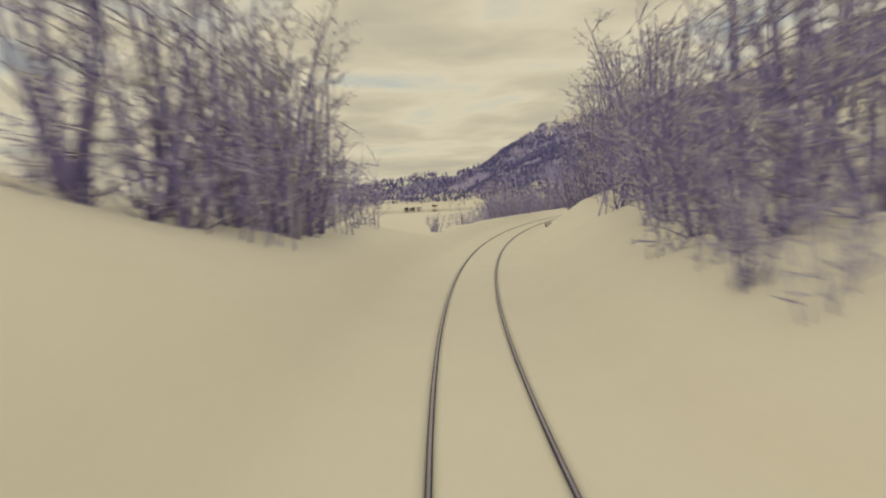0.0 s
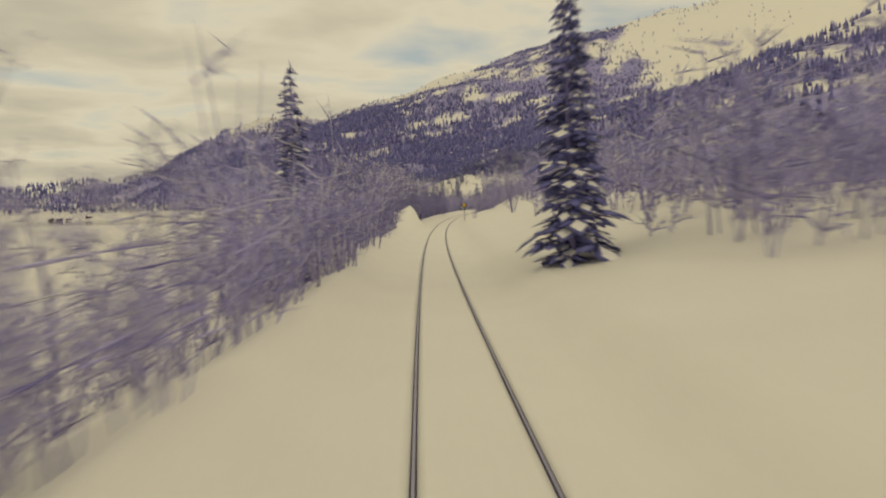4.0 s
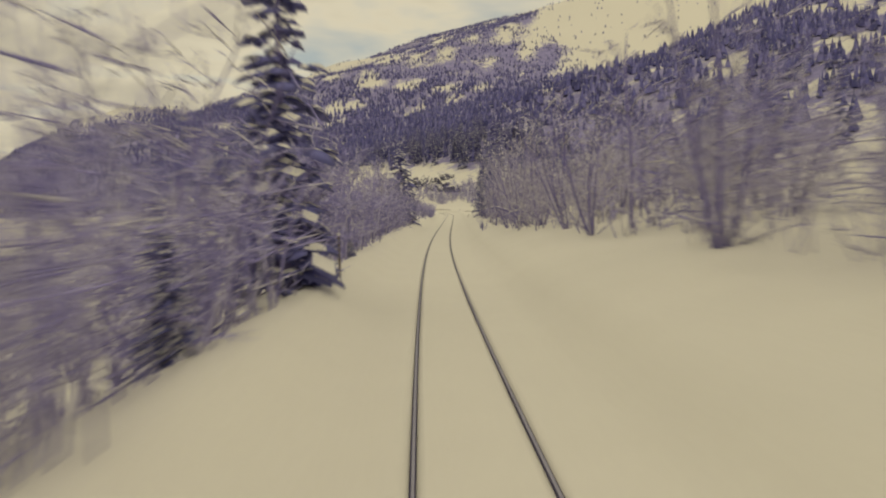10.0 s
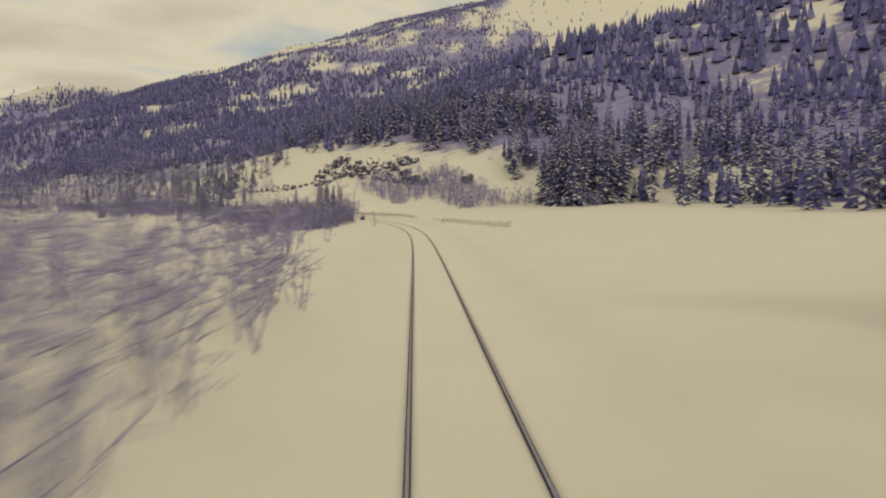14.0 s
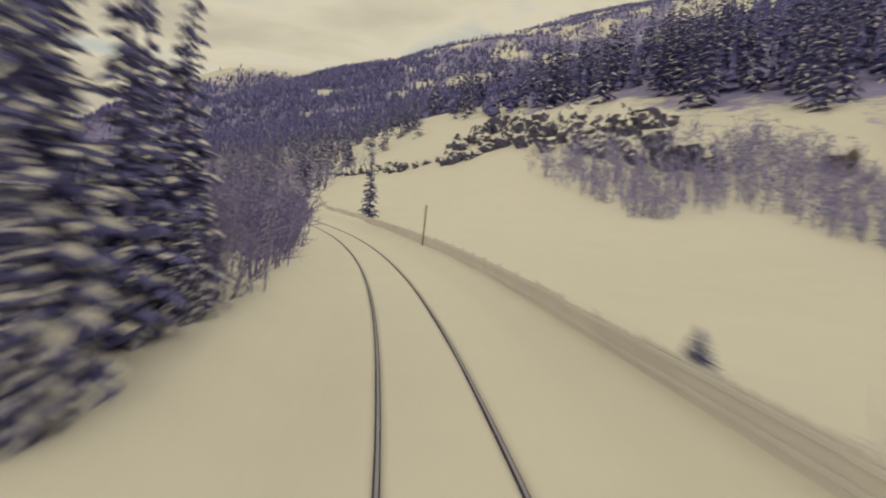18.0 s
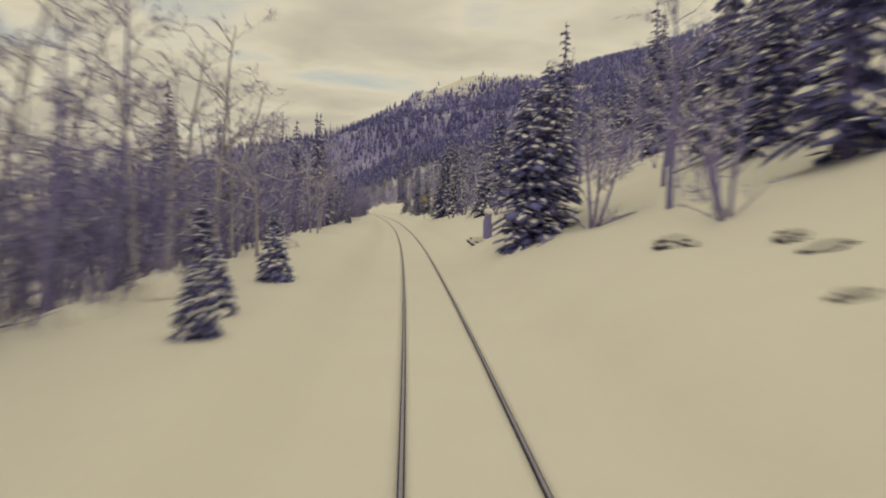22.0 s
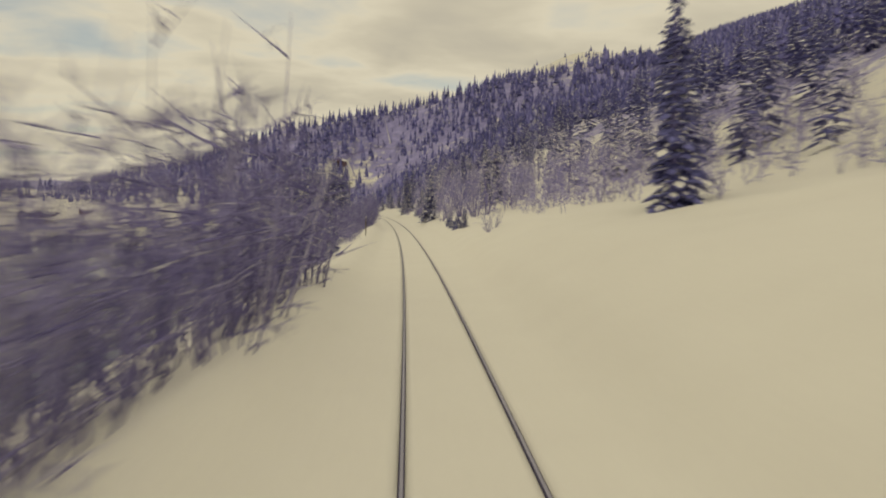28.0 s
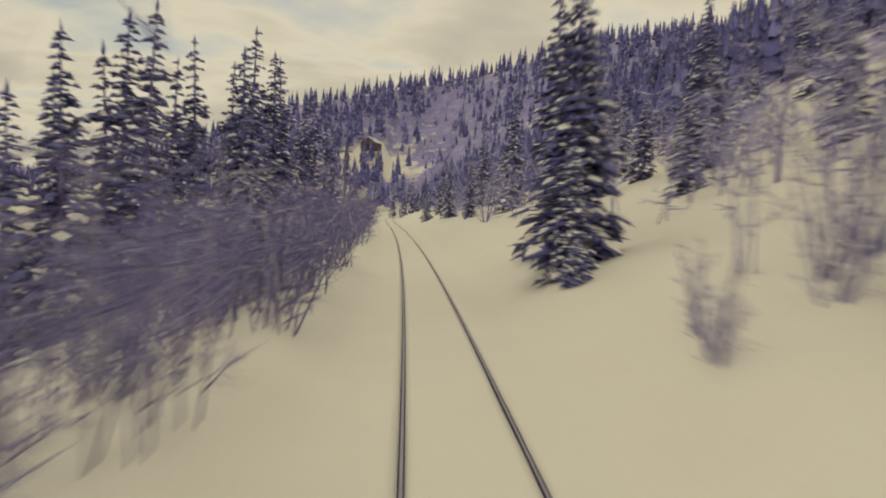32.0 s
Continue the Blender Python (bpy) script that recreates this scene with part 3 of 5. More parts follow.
    put("rime", fr.mesh("rime"), snow_load, root, "snow and rime along the branches")["kind"] = "stuff"
    return root


class Kind:
    """One sort of thing, built once at its first place and copied to the others."""

    def __init__(self, make):
        self.make, self.first = make, None

    def at(self, m):
        if self.first is None:
            self.first = self.make()
            self.first.matrix_basis = m
            return self.first
        return copy_thing(self.first, m @ Matrix.Scale(1 / self.first.scale.x, 4))


dice = random.Random(7)


def stand(kind, t, u, size=1.0, sink=0.12, turn=None, tip=0.0):
    x, y, z = ground(t, u)
    m = pose(x, y, z - sink, dice.uniform(-2, 2) + tip, dice.uniform(-2, 2), dice.uniform(0, 360) if turn is None else turn)
    return kind.at(m @ Matrix.Scale(size, 4))


SPRUCE_TALL = Kind(lambda: spruce(12.0, 1.9, 11, 0.6, "tall dark spruce with snow on its boughs"))
SPRUCE_SLIM = Kind(lambda: spruce(11.0, 1.35, 12, 0.55, "slim dark spruce dusted with snow"))
SPRUCE_BROAD = Kind(lambda: spruce(9.0, 2.3, 13, 0.68, "broad spruce with heavily snow-laden drooping boughs"))
SPRUCE_WHITE = Kind(lambda: spruce(8.0, 1.6, 14, 0.95, "spruce almost white under thick snow"))
SPRUCE_SMALL = Kind(lambda: spruce(2.6, 0.85, 15, 0.7, "small young spruce half buried in snow"))
SPRUCE_DARK = Kind(lambda: spruce(13.0, 1.7, 16, 0.35, "tall dark spruce with little snow"))
BIRCH = Kind(lambda: bare_tree("birch", 8.5, 21, "bare leafless birch with frosted twigs", "birch tree", "birches along the line", 1, bark_grey, 620, 0.55, 0.013))
BIRCH_WIDE = Kind(lambda: bare_tree("birch", 8.0, 22, "wide bare birch with several stems, rimed with snow", "birch tree", "birches along the line", 3, bark_grey, 700, 0.75, 0.013))
BIRCH_PALE = Kind(lambda: bare_tree("birch", 7.5, 23, "slender white-barked birch without leaves", "birch tree", "birches along the line", 1, bark_white, 480, 0.4, 0.012))
ALDER = Kind(lambda: bare_tree("alder", 5.5, 24, "leafless alder clump, snow along its branches", "alder tree", "alders along the line", 5, bark_grey, 620, 0.55, 0.012))
WILLOW = Kind(lambda: bare_tree("willow_bush", 2.6, 25, "bare willow bush sticking out of the snow", "bush", "bushes along the line", 6, bark_grey, 240, 0.3, 0.008))
ROWAN = Kind(lambda: bare_tree("rowan", 3.6, 26, "small bare tree thickly rimed with snow", "small tree", "small trees along the line", 2, bark_grey, 400, 0.85, 0.013))

# single trees: kind, seconds along the line, metres beside it, size
SINGLE = [
    (BIRCH_WIDE, 0.60, -5.2, 0.9), (BIRCH_WIDE, 0.66, -6.4, 1.05), (BIRCH_WIDE, 0.56, -6.4, 1.1), (BIRCH_WIDE, 0.52, -6.9, 1.2), (ALDER, 0.6, -5.8, 1.1), (BIRCH, 0.58, -6.9, 0.85), (BIRCH_WIDE, 0.75, -8.0, 0.95), (BIRCH, 0.7, -7.4, 0.9), (BIRCH_WIDE, 0.5, -7.6, 1.0), (BIRCH, 0.45, -8.6, 1.1), (BIRCH_WIDE, 0.62, -9.6, 1.1), (ALDER, 0.85, -7.0, 1.0), (ALDER, 0.55, -8.2, 1.1), (BIRCH_WIDE, 0.9, -10, 1.1), (BIRCH, 1.0, -8.5, 0.9), (ALDER, 0.7, -6.2, 0.8), (BIRCH_PALE, 0.62, -5.1, 0.95), (BIRCH_PALE, 0.66, -5.4, 1.0), (BIRCH_WIDE, 0.74, -6.2, 1.05), (BIRCH_WIDE, 0.78, -5.8, 1.0), (ALDER, 0.72, -5.6, 1.1),
    (ALDER, 0.38, 5.0, 0.55), (ALDER, 0.45, 5.8, 0.7), (ALDER, 0.52, 6.4, 0.8), (BIRCH_WIDE, 0.5, 7.4, 1.1), (BIRCH_WIDE, 0.62, 6.6, 1.0), (BIRCH, 0.7, 9.0, 1.3), (BIRCH_WIDE, 0.85, 7.6, 1.15), (BIRCH_WIDE, 0.75, 7.0, 0.9), (BIRCH_WIDE, 0.95, 8.0, 1.0), (BIRCH, 0.85, 10, 1.2), (BIRCH_WIDE, 1.15, 7.2, 0.85), (BIRCH_WIDE, 1.3, 8.8, 1.0), (BIRCH, 1.4, 10, 1.1),
    (BIRCH_WIDE, 1.6, 7.8, 1.25), (BIRCH_WIDE, 1.72, 8.5, 1.4), (BIRCH_WIDE, 1.82, 10, 1.5), (ALDER, 1.9, 6.4, 1.1), (ALDER, 2.05, 4.9, 1.0), (ALDER, 2.12, 5.5, 1.15), (ALDER, 2.22, 5.0, 0.95), (BIRCH_WIDE, 2.02, 6.0, 1.15), (BIRCH_WIDE, 2.15, 6.6, 1.2), (ALDER, 1.9, 8.0, 1.1), (BIRCH_WIDE, 1.95, 8.2, 1.35), (BIRCH, 1.5, 11, 1.3), (BIRCH_WIDE, 1.55, 8.6, 1.3), (BIRCH_WIDE, 1.66, 9.2, 1.45), (BIRCH_WIDE, 1.76, 7.6, 1.25), (BIRCH_WIDE, 1.88, 9.0, 1.4), (BIRCH_WIDE, 1.98, 7.4, 1.3), (BIRCH_WIDE, 2.08, 8.4, 1.35), (BIRCH_WIDE, 1.45, 9.6, 1.4), (ALDER, 1.7, 6.9, 1.2),
    (WILLOW, 1.42, -4.0, 0.6), (WILLOW, 1.48, -4.5, 0.6), (WILLOW, 1.55, -5.0, 0.6),
    (BIRCH_WIDE, 0.45, -8.2, 1.35), (BIRCH_WIDE, 0.5, -9.6, 1.5), (BIRCH_WIDE, 0.55, 8.6, 1.45), (BIRCH_WIDE, 0.66, 9.8, 1.6), (BIRCH_WIDE, 0.46, 8.8, 1.4), (SPRUCE_TALL, 2.53, 5.2, 0.8), (SPRUCE_TALL, 2.46, 6.2, 0.85), (SPRUCE_BROAD, 2.5, 7.4, 1.1), (SPRUCE_TALL, 2.62, 6.6, 0.95), (SPRUCE_DARK, 2.7, 8.2, 1.0), (SPRUCE_TALL, 2.85, 7.4, 0.9), (BIRCH, 2.75, 5.6, 0.6), (ALDER, 2.86, 4.9, 0.7), (BIRCH_WIDE, 3.0, 5.7, 0.7), (BIRCH, 3.05, 6.6, 0.8),
    (ALDER, 2.42, -4.6, 0.9), (ALDER, 2.5, -5.2, 1.0), (BIRCH_WIDE, 2.55, -5.8, 0.75), (BIRCH_WIDE, 2.7, -6.4, 0.8),
    (SPRUCE_TALL, 3.82, -8.2, 0.7), (SPRUCE_TALL, 3.95, -7.4, 0.66), (SPRUCE_BROAD, 4.05, -6.4, 0.85), (SPRUCE_DARK, 4.15, -7.2, 0.72), (SPRUCE_BROAD, 3.65, -5.2, 0.6), (SPRUCE_BROAD, 3.9, -5.0, 0.6),
    (SPRUCE_TALL, 4.72, 4.5, 0.85), (SPRUCE_SLIM, 4.8, 5.2, 0.95), (SPRUCE_TALL, 3.6, 9.0, 0.72), (ROWAN, 3.47, 4.9, 0.72), (ROWAN, 3.55, 5.4, 0.7), (ROWAN, 3.78, 5.2, 0.85), (ROWAN, 3.7, 5.8, 0.9), (ALDER, 4.0, 7.0, 0.7), (WILLOW, 3.34, 5.7, 0.45), (BIRCH_PALE, 3.75, 9.0, 0.8), (BIRCH_PALE, 3.9, 8.0, 0.8),
    (SPRUCE_TALL, 4.9, -6, 0.8), (SPRUCE_DARK, 5.1, -7.5, 0.8),
    (BIRCH_WIDE, 5.85, -6.4, 0.9), (BIRCH, 6.1, -7.5, 1.0), (SPRUCE_DARK, 6.4, -9.5, 0.75), (BIRCH_WIDE, 6.5, -9.0, 1.2), (BIRCH_WIDE, 6.55, -10.0, 1.3), (BIRCH_WIDE, 6.62, -9.4, 1.25), (BIRCH_WIDE, 6.7, -10.4, 1.2), (ALDER, 6.6, -8.6, 1.1), (ALDER, 6.45, -8.8, 1.0), (ALDER, 6.3, 8.0, 0.9), (ROWAN, 6.85, 4.2, 0.7), (ALDER, 7.0, -6.6, 0.9), (ALDER, 7.15, -6.0, 0.9), (BIRCH, 6.85, -7.0, 0.95), (BIRCH_WIDE, 7.0, -6.5, 0.85), (BIRCH_WIDE, 7.05, -7.6, 1.3), (BIRCH_WIDE, 7.15, -8.6, 1.4), (BIRCH_WIDE, 7.5, -6.9, 1.2), (BIRCH_WIDE, 7.62, -7.6, 1.35), (BIRCH, 7.42, -7.8, 1.3), (BIRCH_WIDE, 7.35, -8.4, 1.4), (BIRCH_WIDE, 7.28, -6.4, 1.3), (BIRCH_WIDE, 7.45, -7.2, 1.45), (BIRCH, 7.55, -8.6, 1.4),
    (BIRCH_PALE, 7.5, 9.3, 0.55), (BIRCH_PALE, 7.55, 9.8, 0.6), (BIRCH_PALE, 7.6, 10.4, 0.6), (SPRUCE_SLIM, 7.95, 14.0, 0.3), (ALDER, 7.85, 4.6, 0.6), (ALDER, 7.95, 5.4, 0.7), (ALDER, 8.05, 5.0, 0.7),
    (BIRCH, 7.3, -6.8, 1.1), (BIRCH_WIDE, 7.25, -5.6, 0.95), (BIRCH, 7.6, -6.5, 1.1), (SPRUCE_WHITE, 8.37, -4.2, 0.2), (SPRUCE_SMALL, 8.3, -4.3, 0.6), (SPRUCE_SMALL, 8.45, -4.5, 0.5), (BIRCH_WIDE, 8.35, -6.0, 1.1), (BIRCH, 8.25, -7.4, 1.2), (BIRCH_WIDE, 8.5, -6.8, 1.2), (BIRCH_WIDE, 8.45, -7.8, 1.35), (BIRCH_WIDE, 8.62, -8.4, 1.4),
    (ALDER, 8.34, 5.0, 0.75), (ALDER, 8.4, 5.8, 0.85), (ALDER, 8.5, 5.2, 0.8), (ALDER, 8.56, 6.4, 0.95), (ALDER, 8.65, 5.6, 0.9), (BIRCH_WIDE, 8.7, 7.2, 0.85), (BIRCH_WIDE, 8.5, 7.6, 0.9), (BIRCH, 8.82, 6.4, 0.8),
    (BIRCH, 9.28, -5.6, 1.0), (SPRUCE_WHITE, 9.26, -3.9, 0.2), (SPRUCE_SMALL, 9.2, -3.9, 0.55), (BIRCH_PALE, 9.71, 7.4, 0.75), (BIRCH_PALE, 9.74, 7.8, 0.8), (BIRCH, 9.8, 7.0, 0.7), (BIRCH, 9.6, 8.4, 0.8),
    (SPRUCE_TALL, 10.6, -4.5, 1.0), (SPRUCE_BROAD, 10.36, -4.9, 0.32), (BIRCH_WIDE, 10.5, -5.8, 0.95), (BIRCH_WIDE, 10.42, -6.6, 1.0), (SPRUCE_SMALL, 10.95, -3.9, 0.3), (BIRCH_WIDE, 10.9, 6.4, 0.8),
    (BIRCH_WIDE, 11.5, 5.6, 0.85), (BIRCH_WIDE, 11.36, 6.6, 0.95), (BIRCH, 11.3, 7.4, 1.1), (BIRCH_WIDE, 11.7, 6.2, 0.95), (ALDER, 11.6, 5.2, 0.9), (BIRCH_WIDE, 11.85, 6.8, 1.05), (BIRCH, 11.3, -6.2, 1.0), (SPRUCE_BROAD, 12.56, -5.2, 1.15), (BIRCH_WIDE, 12.35, -5.4, 0.9), (BIRCH_WIDE, 12.2, -5.2, 0.8), (BIRCH, 12.45, -7.6, 1.15), (BIRCH, 12.3, -6.4, 0.9), (BIRCH_PALE, 11.9, -5.4, 0.85), (BIRCH_WIDE, 12.4, -6.8, 0.9), (BIRCH_WIDE, 12.25, -6.0, 0.8),
    (ROWAN, 11.92, 4.8, 1.25), (SPRUCE_SMALL, 11.9, 3.6, 0.25), (BIRCH, 12.15, 4.8, 0.6), (WILLOW, 11.76, 3.6, 0.5), (BIRCH_WIDE, 12.65, 5.2, 1.0), (BIRCH_WIDE, 12.55, 5.8, 1.05), (BIRCH_WIDE, 12.42, 5.4, 0.95), (BIRCH_WIDE, 12.35, 6.6, 1.1), (BIRCH, 12.5, 6.8, 1.15), (SPRUCE_TALL, 12.95, 5.0, 0.55), (SPRUCE_SLIM, 13.0, 5.8, 0.55), (BIRCH_WIDE, 12.5, 8.0, 1.0), (BIRCH, 12.75, 7.4, 0.95), (BIRCH_WIDE, 12.85, 6.6, 0.8),
    (SPRUCE_DARK, 13.37, 5.9, 0.8), (SPRUCE_DARK, 13.4, 7.4, 0.9), (SPRUCE_DARK, 13.55, 8.6, 1.0), (SPRUCE_BROAD, 13.35, 6.8, 0.9), (SPRUCE_TALL, 13.75, 7.0, 0.7), (SPRUCE_TALL, 13.98, 5.8, 0.75), (SPRUCE_SLIM, 14.1, 6.8, 0.7), (SPRUCE_TALL, 14.3, 8.2, 0.7),
    (WILLOW, 13.33, -3.5, 0.5), (WILLOW, 13.23, -4.0, 0.65), (WILLOW, 13.45, -4.2, 0.7), (WILLOW, 13.35, -5.0, 0.8), (WILLOW, 13.6, -4.0, 0.7), (WILLOW, 13.62, -5.4, 0.9), (WILLOW, 13.8, -4.6, 0.8), (WILLOW, 13.75, -6.2, 0.9), (WILLOW, 14.0, -4.8, 0.8), (WILLOW, 14.1, -6.0, 0.9), (WILLOW, 14.2, 6.0, 0.6),
    (WILLOW, 16.38, 3.4, 0.35), (SPRUCE_SMALL, 17.3, -3.9, 0.35), (SPRUCE_SMALL, 18.27, 3.3, 0.3), (WILLOW, 16.3, -4.2, 0.4), (WILLOW, 18.2, 4.4, 0.4),
    (SPRUCE_TALL, 18.7, 56, 1.5), (SPRUCE_TALL, 18.78, 60, 1.7), (SPRUCE_BROAD, 18.84, 57, 1.9), (SPRUCE_TALL, 18.9, 61, 1.6), (SPRUCE_TALL, 18.96, 58, 1.7), (SPRUCE_SLIM, 19.02, 62, 1.7), (SPRUCE_TALL, 19.08, 59, 1.5), (SPRUCE_BROAD, 19.14, 63, 1.7), (SPRUCE_TALL, 19.2, 60, 1.4), (SPRUCE_SLIM, 18.98, 66, 1.8), (SPRUCE_SLIM, 18.86, 66, 1.8), (SPRUCE_TALL, 18.75, 66, 1.8),
    (BIRCH_PALE, 16.93, -6.9, 0.58), (BIRCH_PALE, 16.9, -7.4, 0.6), (SPRUCE_TALL, 17.77, -6.1, 0.52), (SPRUCE_TALL, 17.82, -5.6, 0.5), (SPRUCE_DARK, 17.75, -7.0, 0.48), (SPRUCE_TALL, 17.9, -6.6, 0.55), (BIRCH_PALE, 17.31, -5.7, 0.55), (BIRCH, 17.4, -7.0, 0.6), (WILLOW, 17.32, -4.3, 0.4), (SPRUCE_SMALL, 17.32, -4.1, 0.25), (ALDER, 17.5, -8, 0.8),
    (SPRUCE_BROAD, 18.24, -4.8, 0.62), (SPRUCE_TALL, 18.3, -5.6, 0.62), (SPRUCE_SLIM, 18.37, -5.0, 0.66), (SPRUCE_TALL, 18.45, -5.0, 0.58), (SPRUCE_TALL, 18.35, -6.4, 0.7), (SPRUCE_SLIM, 18.5, -6.2, 0.66), (SPRUCE_WHITE, 18.2, -4.3, 0.4), (SPRUCE_BROAD, 18.55, -5.4, 0.5), (SPRUCE_WHITE, 18.42, -4.4, 0.3),
    (SPRUCE_WHITE, 19.26, -4.5, 0.36), (SPRUCE_BROAD, 19.22, -5.0, 0.4), (SPRUCE_TALL, 19.47, -5.6, 0.42), (SPRUCE_SLIM, 19.75, -6.0, 0.45), (ALDER, 19.4, -5.4, 0.7), (ALDER, 19.6, -5.0, 0.6),
    (SPRUCE_TALL, 20.42, 6.9, 0.62), (SPRUCE_TALL, 20.95, -5.2, 0.42), (SPRUCE_TALL, 21.1, -8.0, 0.75), (SPRUCE_DARK, 21.2, -9.4, 0.72), (SPRUCE_TALL, 21.08, -6.4, 0.62), (SPRUCE_SLIM, 21.3, -6.0, 0.72), (SPRUCE_TALL, 21.25, -7.2, 0.7), (SPRUCE_TALL, 21.73, -5.6, 0.82), (SPRUCE_DARK, 21.8, -6.4, 0.72), (SPRUCE_TALL, 21.9, -5.4, 0.74), (BIRCH_PALE, 21.45, -4.6, 0.7), (BIRCH, 21.4, -5.6, 0.8), (BIRCH_WIDE, 21.3, -7.0, 0.9),
    (SPRUCE_SMALL, 22.05, 4.3, 0.45), (SPRUCE_SMALL, 21.76, 5.8, 0.45), (SPRUCE_SMALL, 21.85, 8.3, 0.8), (SPRUCE_SMALL, 21.32, 4.8, 0.32), (BIRCH, 21.9, 11.5, 1.0), (BIRCH_WIDE, 22.1, 10.5, 1.0), (SPRUCE_DARK, 22.2, 12.5, 0.5), (BIRCH_WIDE, 22.0, 12.5, 1.1),
    (SPRUCE_BROAD, 22.92, 4.7, 0.78), (SPRUCE_BROAD, 22.97, 5.8, 0.85), (SPRUCE_BROAD, 23.1, 6.6, 0.9), (ALDER, 23.7, 7.0, 0.7), (BIRCH_WIDE, 22.9, 7.2, 1.0), (BIRCH, 22.75, 8.6, 1.1), (BIRCH_WIDE, 22.6, 8.4, 1.0), (ALDER, 23.0, 5.6, 0.6),
    (SPRUCE_SMALL, 22.35, -4.1, 0.5), (SPRUCE_SMALL, 22.42, -4.5, 0.55), (SPRUCE_SMALL, 22.61, -4.4, 0.62), (SPRUCE_BROAD, 22.5, -5.4, 0.28), (SPRUCE_BROAD, 22.7, -5.0, 0.25), (BIRCH_PALE, 22.85, -7.6, 1.0), (BIRCH_PALE, 22.6, -8.2, 1.1), (BIRCH_PALE, 23.0, -8.4, 1.1),
    (SPRUCE_TALL, 24.0, 9.0, 0.9), (BIRCH_WIDE, 23.9, 10, 1.0), (SPRUCE_WHITE, 23.8, 6.4, 0.7), (SPRUCE_TALL, 24.72, 6.0, 0.9), (SPRUCE_TALL, 24.5, 10.5, 0.8), (SPRUCE_WHITE, 24.45, 11.5, 0.9), (BIRCH_WIDE, 24.3, 6.6, 1.0), (BIRCH_WIDE, 24.25, 8.0, 1.2), (ALDER, 24.3, 5.2, 0.6), (SPRUCE_WHITE, 24.55, 6.6, 0.9), (SPRUCE_TALL, 24.67, 15.3, 1.2), 
    (SPRUCE_SMALL, 24.35, -5.9, 0.45), (BIRCH, 24.38, -8.4, 1.2), (BIRCH_PALE, 24.32, -7.9, 1.2), (SPRUCE_SLIM, 24.28, -9.0, 1.1), (BIRCH, 24.4, -7.4, 1.25), (BIRCH, 24.34, -8.2, 1.3), (BIRCH_PALE, 24.45, -7.6, 1.3), (BIRCH, 24.5, -9.4, 1.4), (BIRCH_WIDE, 24.36, -9.6, 1.3), (SPRUCE_DARK, 24.75, -8.2, 0.62), (BIRCH_PALE, 24.6, -8.2, 1.2), (SPRUCE_DARK, 24.1, -10.5, 0.85), (SPRUCE_TALL, 24.3, -9.2, 0.9), (SPRUCE_DARK, 24.45, -9.6, 1.0), (SPRUCE_DARK, 24.6, -9.0, 0.8), (SPRUCE_DARK, 24.8, -10.4, 0.75), (SPRUCE_TALL, 24.95, -11, 0.75), (SPRUCE_DARK, 25.6, -11, 0.72),
    (BIRCH_PALE, 23.57, -6.8, 0.75), (BIRCH_PALE, 23.6, -7.4, 0.8), (BIRCH_PALE, 23.7, -7.0, 0.7), (BIRCH_PALE, 23.75, -8.0, 0.85), (BIRCH_PALE, 23.9, -7.8, 0.8), (BIRCH_PALE, 24.45, -8.0, 0.9), (BIRCH, 24.5, -8.6, 1.0),
    (SPRUCE_TALL, 24.61, 5.2, 0.66), (SPRUCE_WHITE, 24.74, 5.5, 0.62), (SPRUCE_WHITE, 24.9, 5.2, 0.5), (SPRUCE_TALL, 24.85, 7.4, 0.9),
    (SPRUCE_TALL, 25.83, 4.7, 0.7), (SPRUCE_SLIM, 25.9, 5.4, 0.75), (SPRUCE_BROAD, 25.57, 4.5, 0.36), (SPRUCE_WHITE, 25.6, 5.9, 0.85), (SPRUCE_BROAD, 25.55, 8.4, 0.7), (SPRUCE_WHITE, 25.55, 7.6, 0.9), (ALDER, 25.45, 7.0, 0.9), (SPRUCE_WHITE, 26.05, 6.0, 0.7), (SPRUCE_SMALL, 24.8, -6.2, 0.4), (SPRUCE_SMALL, 24.9, -6.0, 0.4),
    (SPRUCE_BROAD, 26.29, 4.1, 0.46), (SPRUCE_WHITE, 26.83, 6.3, 0.4), (ROWAN, 26.75, 4.6, 0.5), (ROWAN, 26.8, 5.4, 0.6), (BIRCH_WIDE, 26.45, 8.0, 0.9),
    (ALDER, 29.45, -6.6, 0.6), (SPRUCE_DARK, 28.95, 11, 0.8), (SPRUCE_DARK, 29.05, 12.5, 0.9), (SPRUCE_BROAD, 29.62, -5.6, 0.28), (SPRUCE_WHITE, 29.68, -6.4, 0.3), (ALDER, 29.55, -6.0, 0.6), (ALDER, 29.5, -5.6, 0.55), (ALDER, 29.37, 4.7, 0.42), (ALDER, 29.42, 5.2, 0.35),
    (SPRUCE_WHITE, 30.74, 3.7, 0.76), (SPRUCE_WHITE, 30.88, 3.6, 0.52), (ALDER, 30.36, 6.4, 1.0), (ALDER, 30.3, 7.4, 1.1), (BIRCH_WIDE, 30.32, 8.6, 0.95), (SPRUCE_WHITE, 30.9, 13, 1.0), (SPRUCE_SMALL, 29.93, 3.9, 0.35), (SPRUCE_SMALL, 29.79, 3.9, 0.5), (SPRUCE_SMALL, 29.88, 4.3, 0.45), (SPRUCE_SMALL, 30.05, 4.0, 0.5), (SPRUCE_BROAD, 29.76, 4.4, 0.2), (SPRUCE_SMALL, 30.15, 4.4, 0.4),
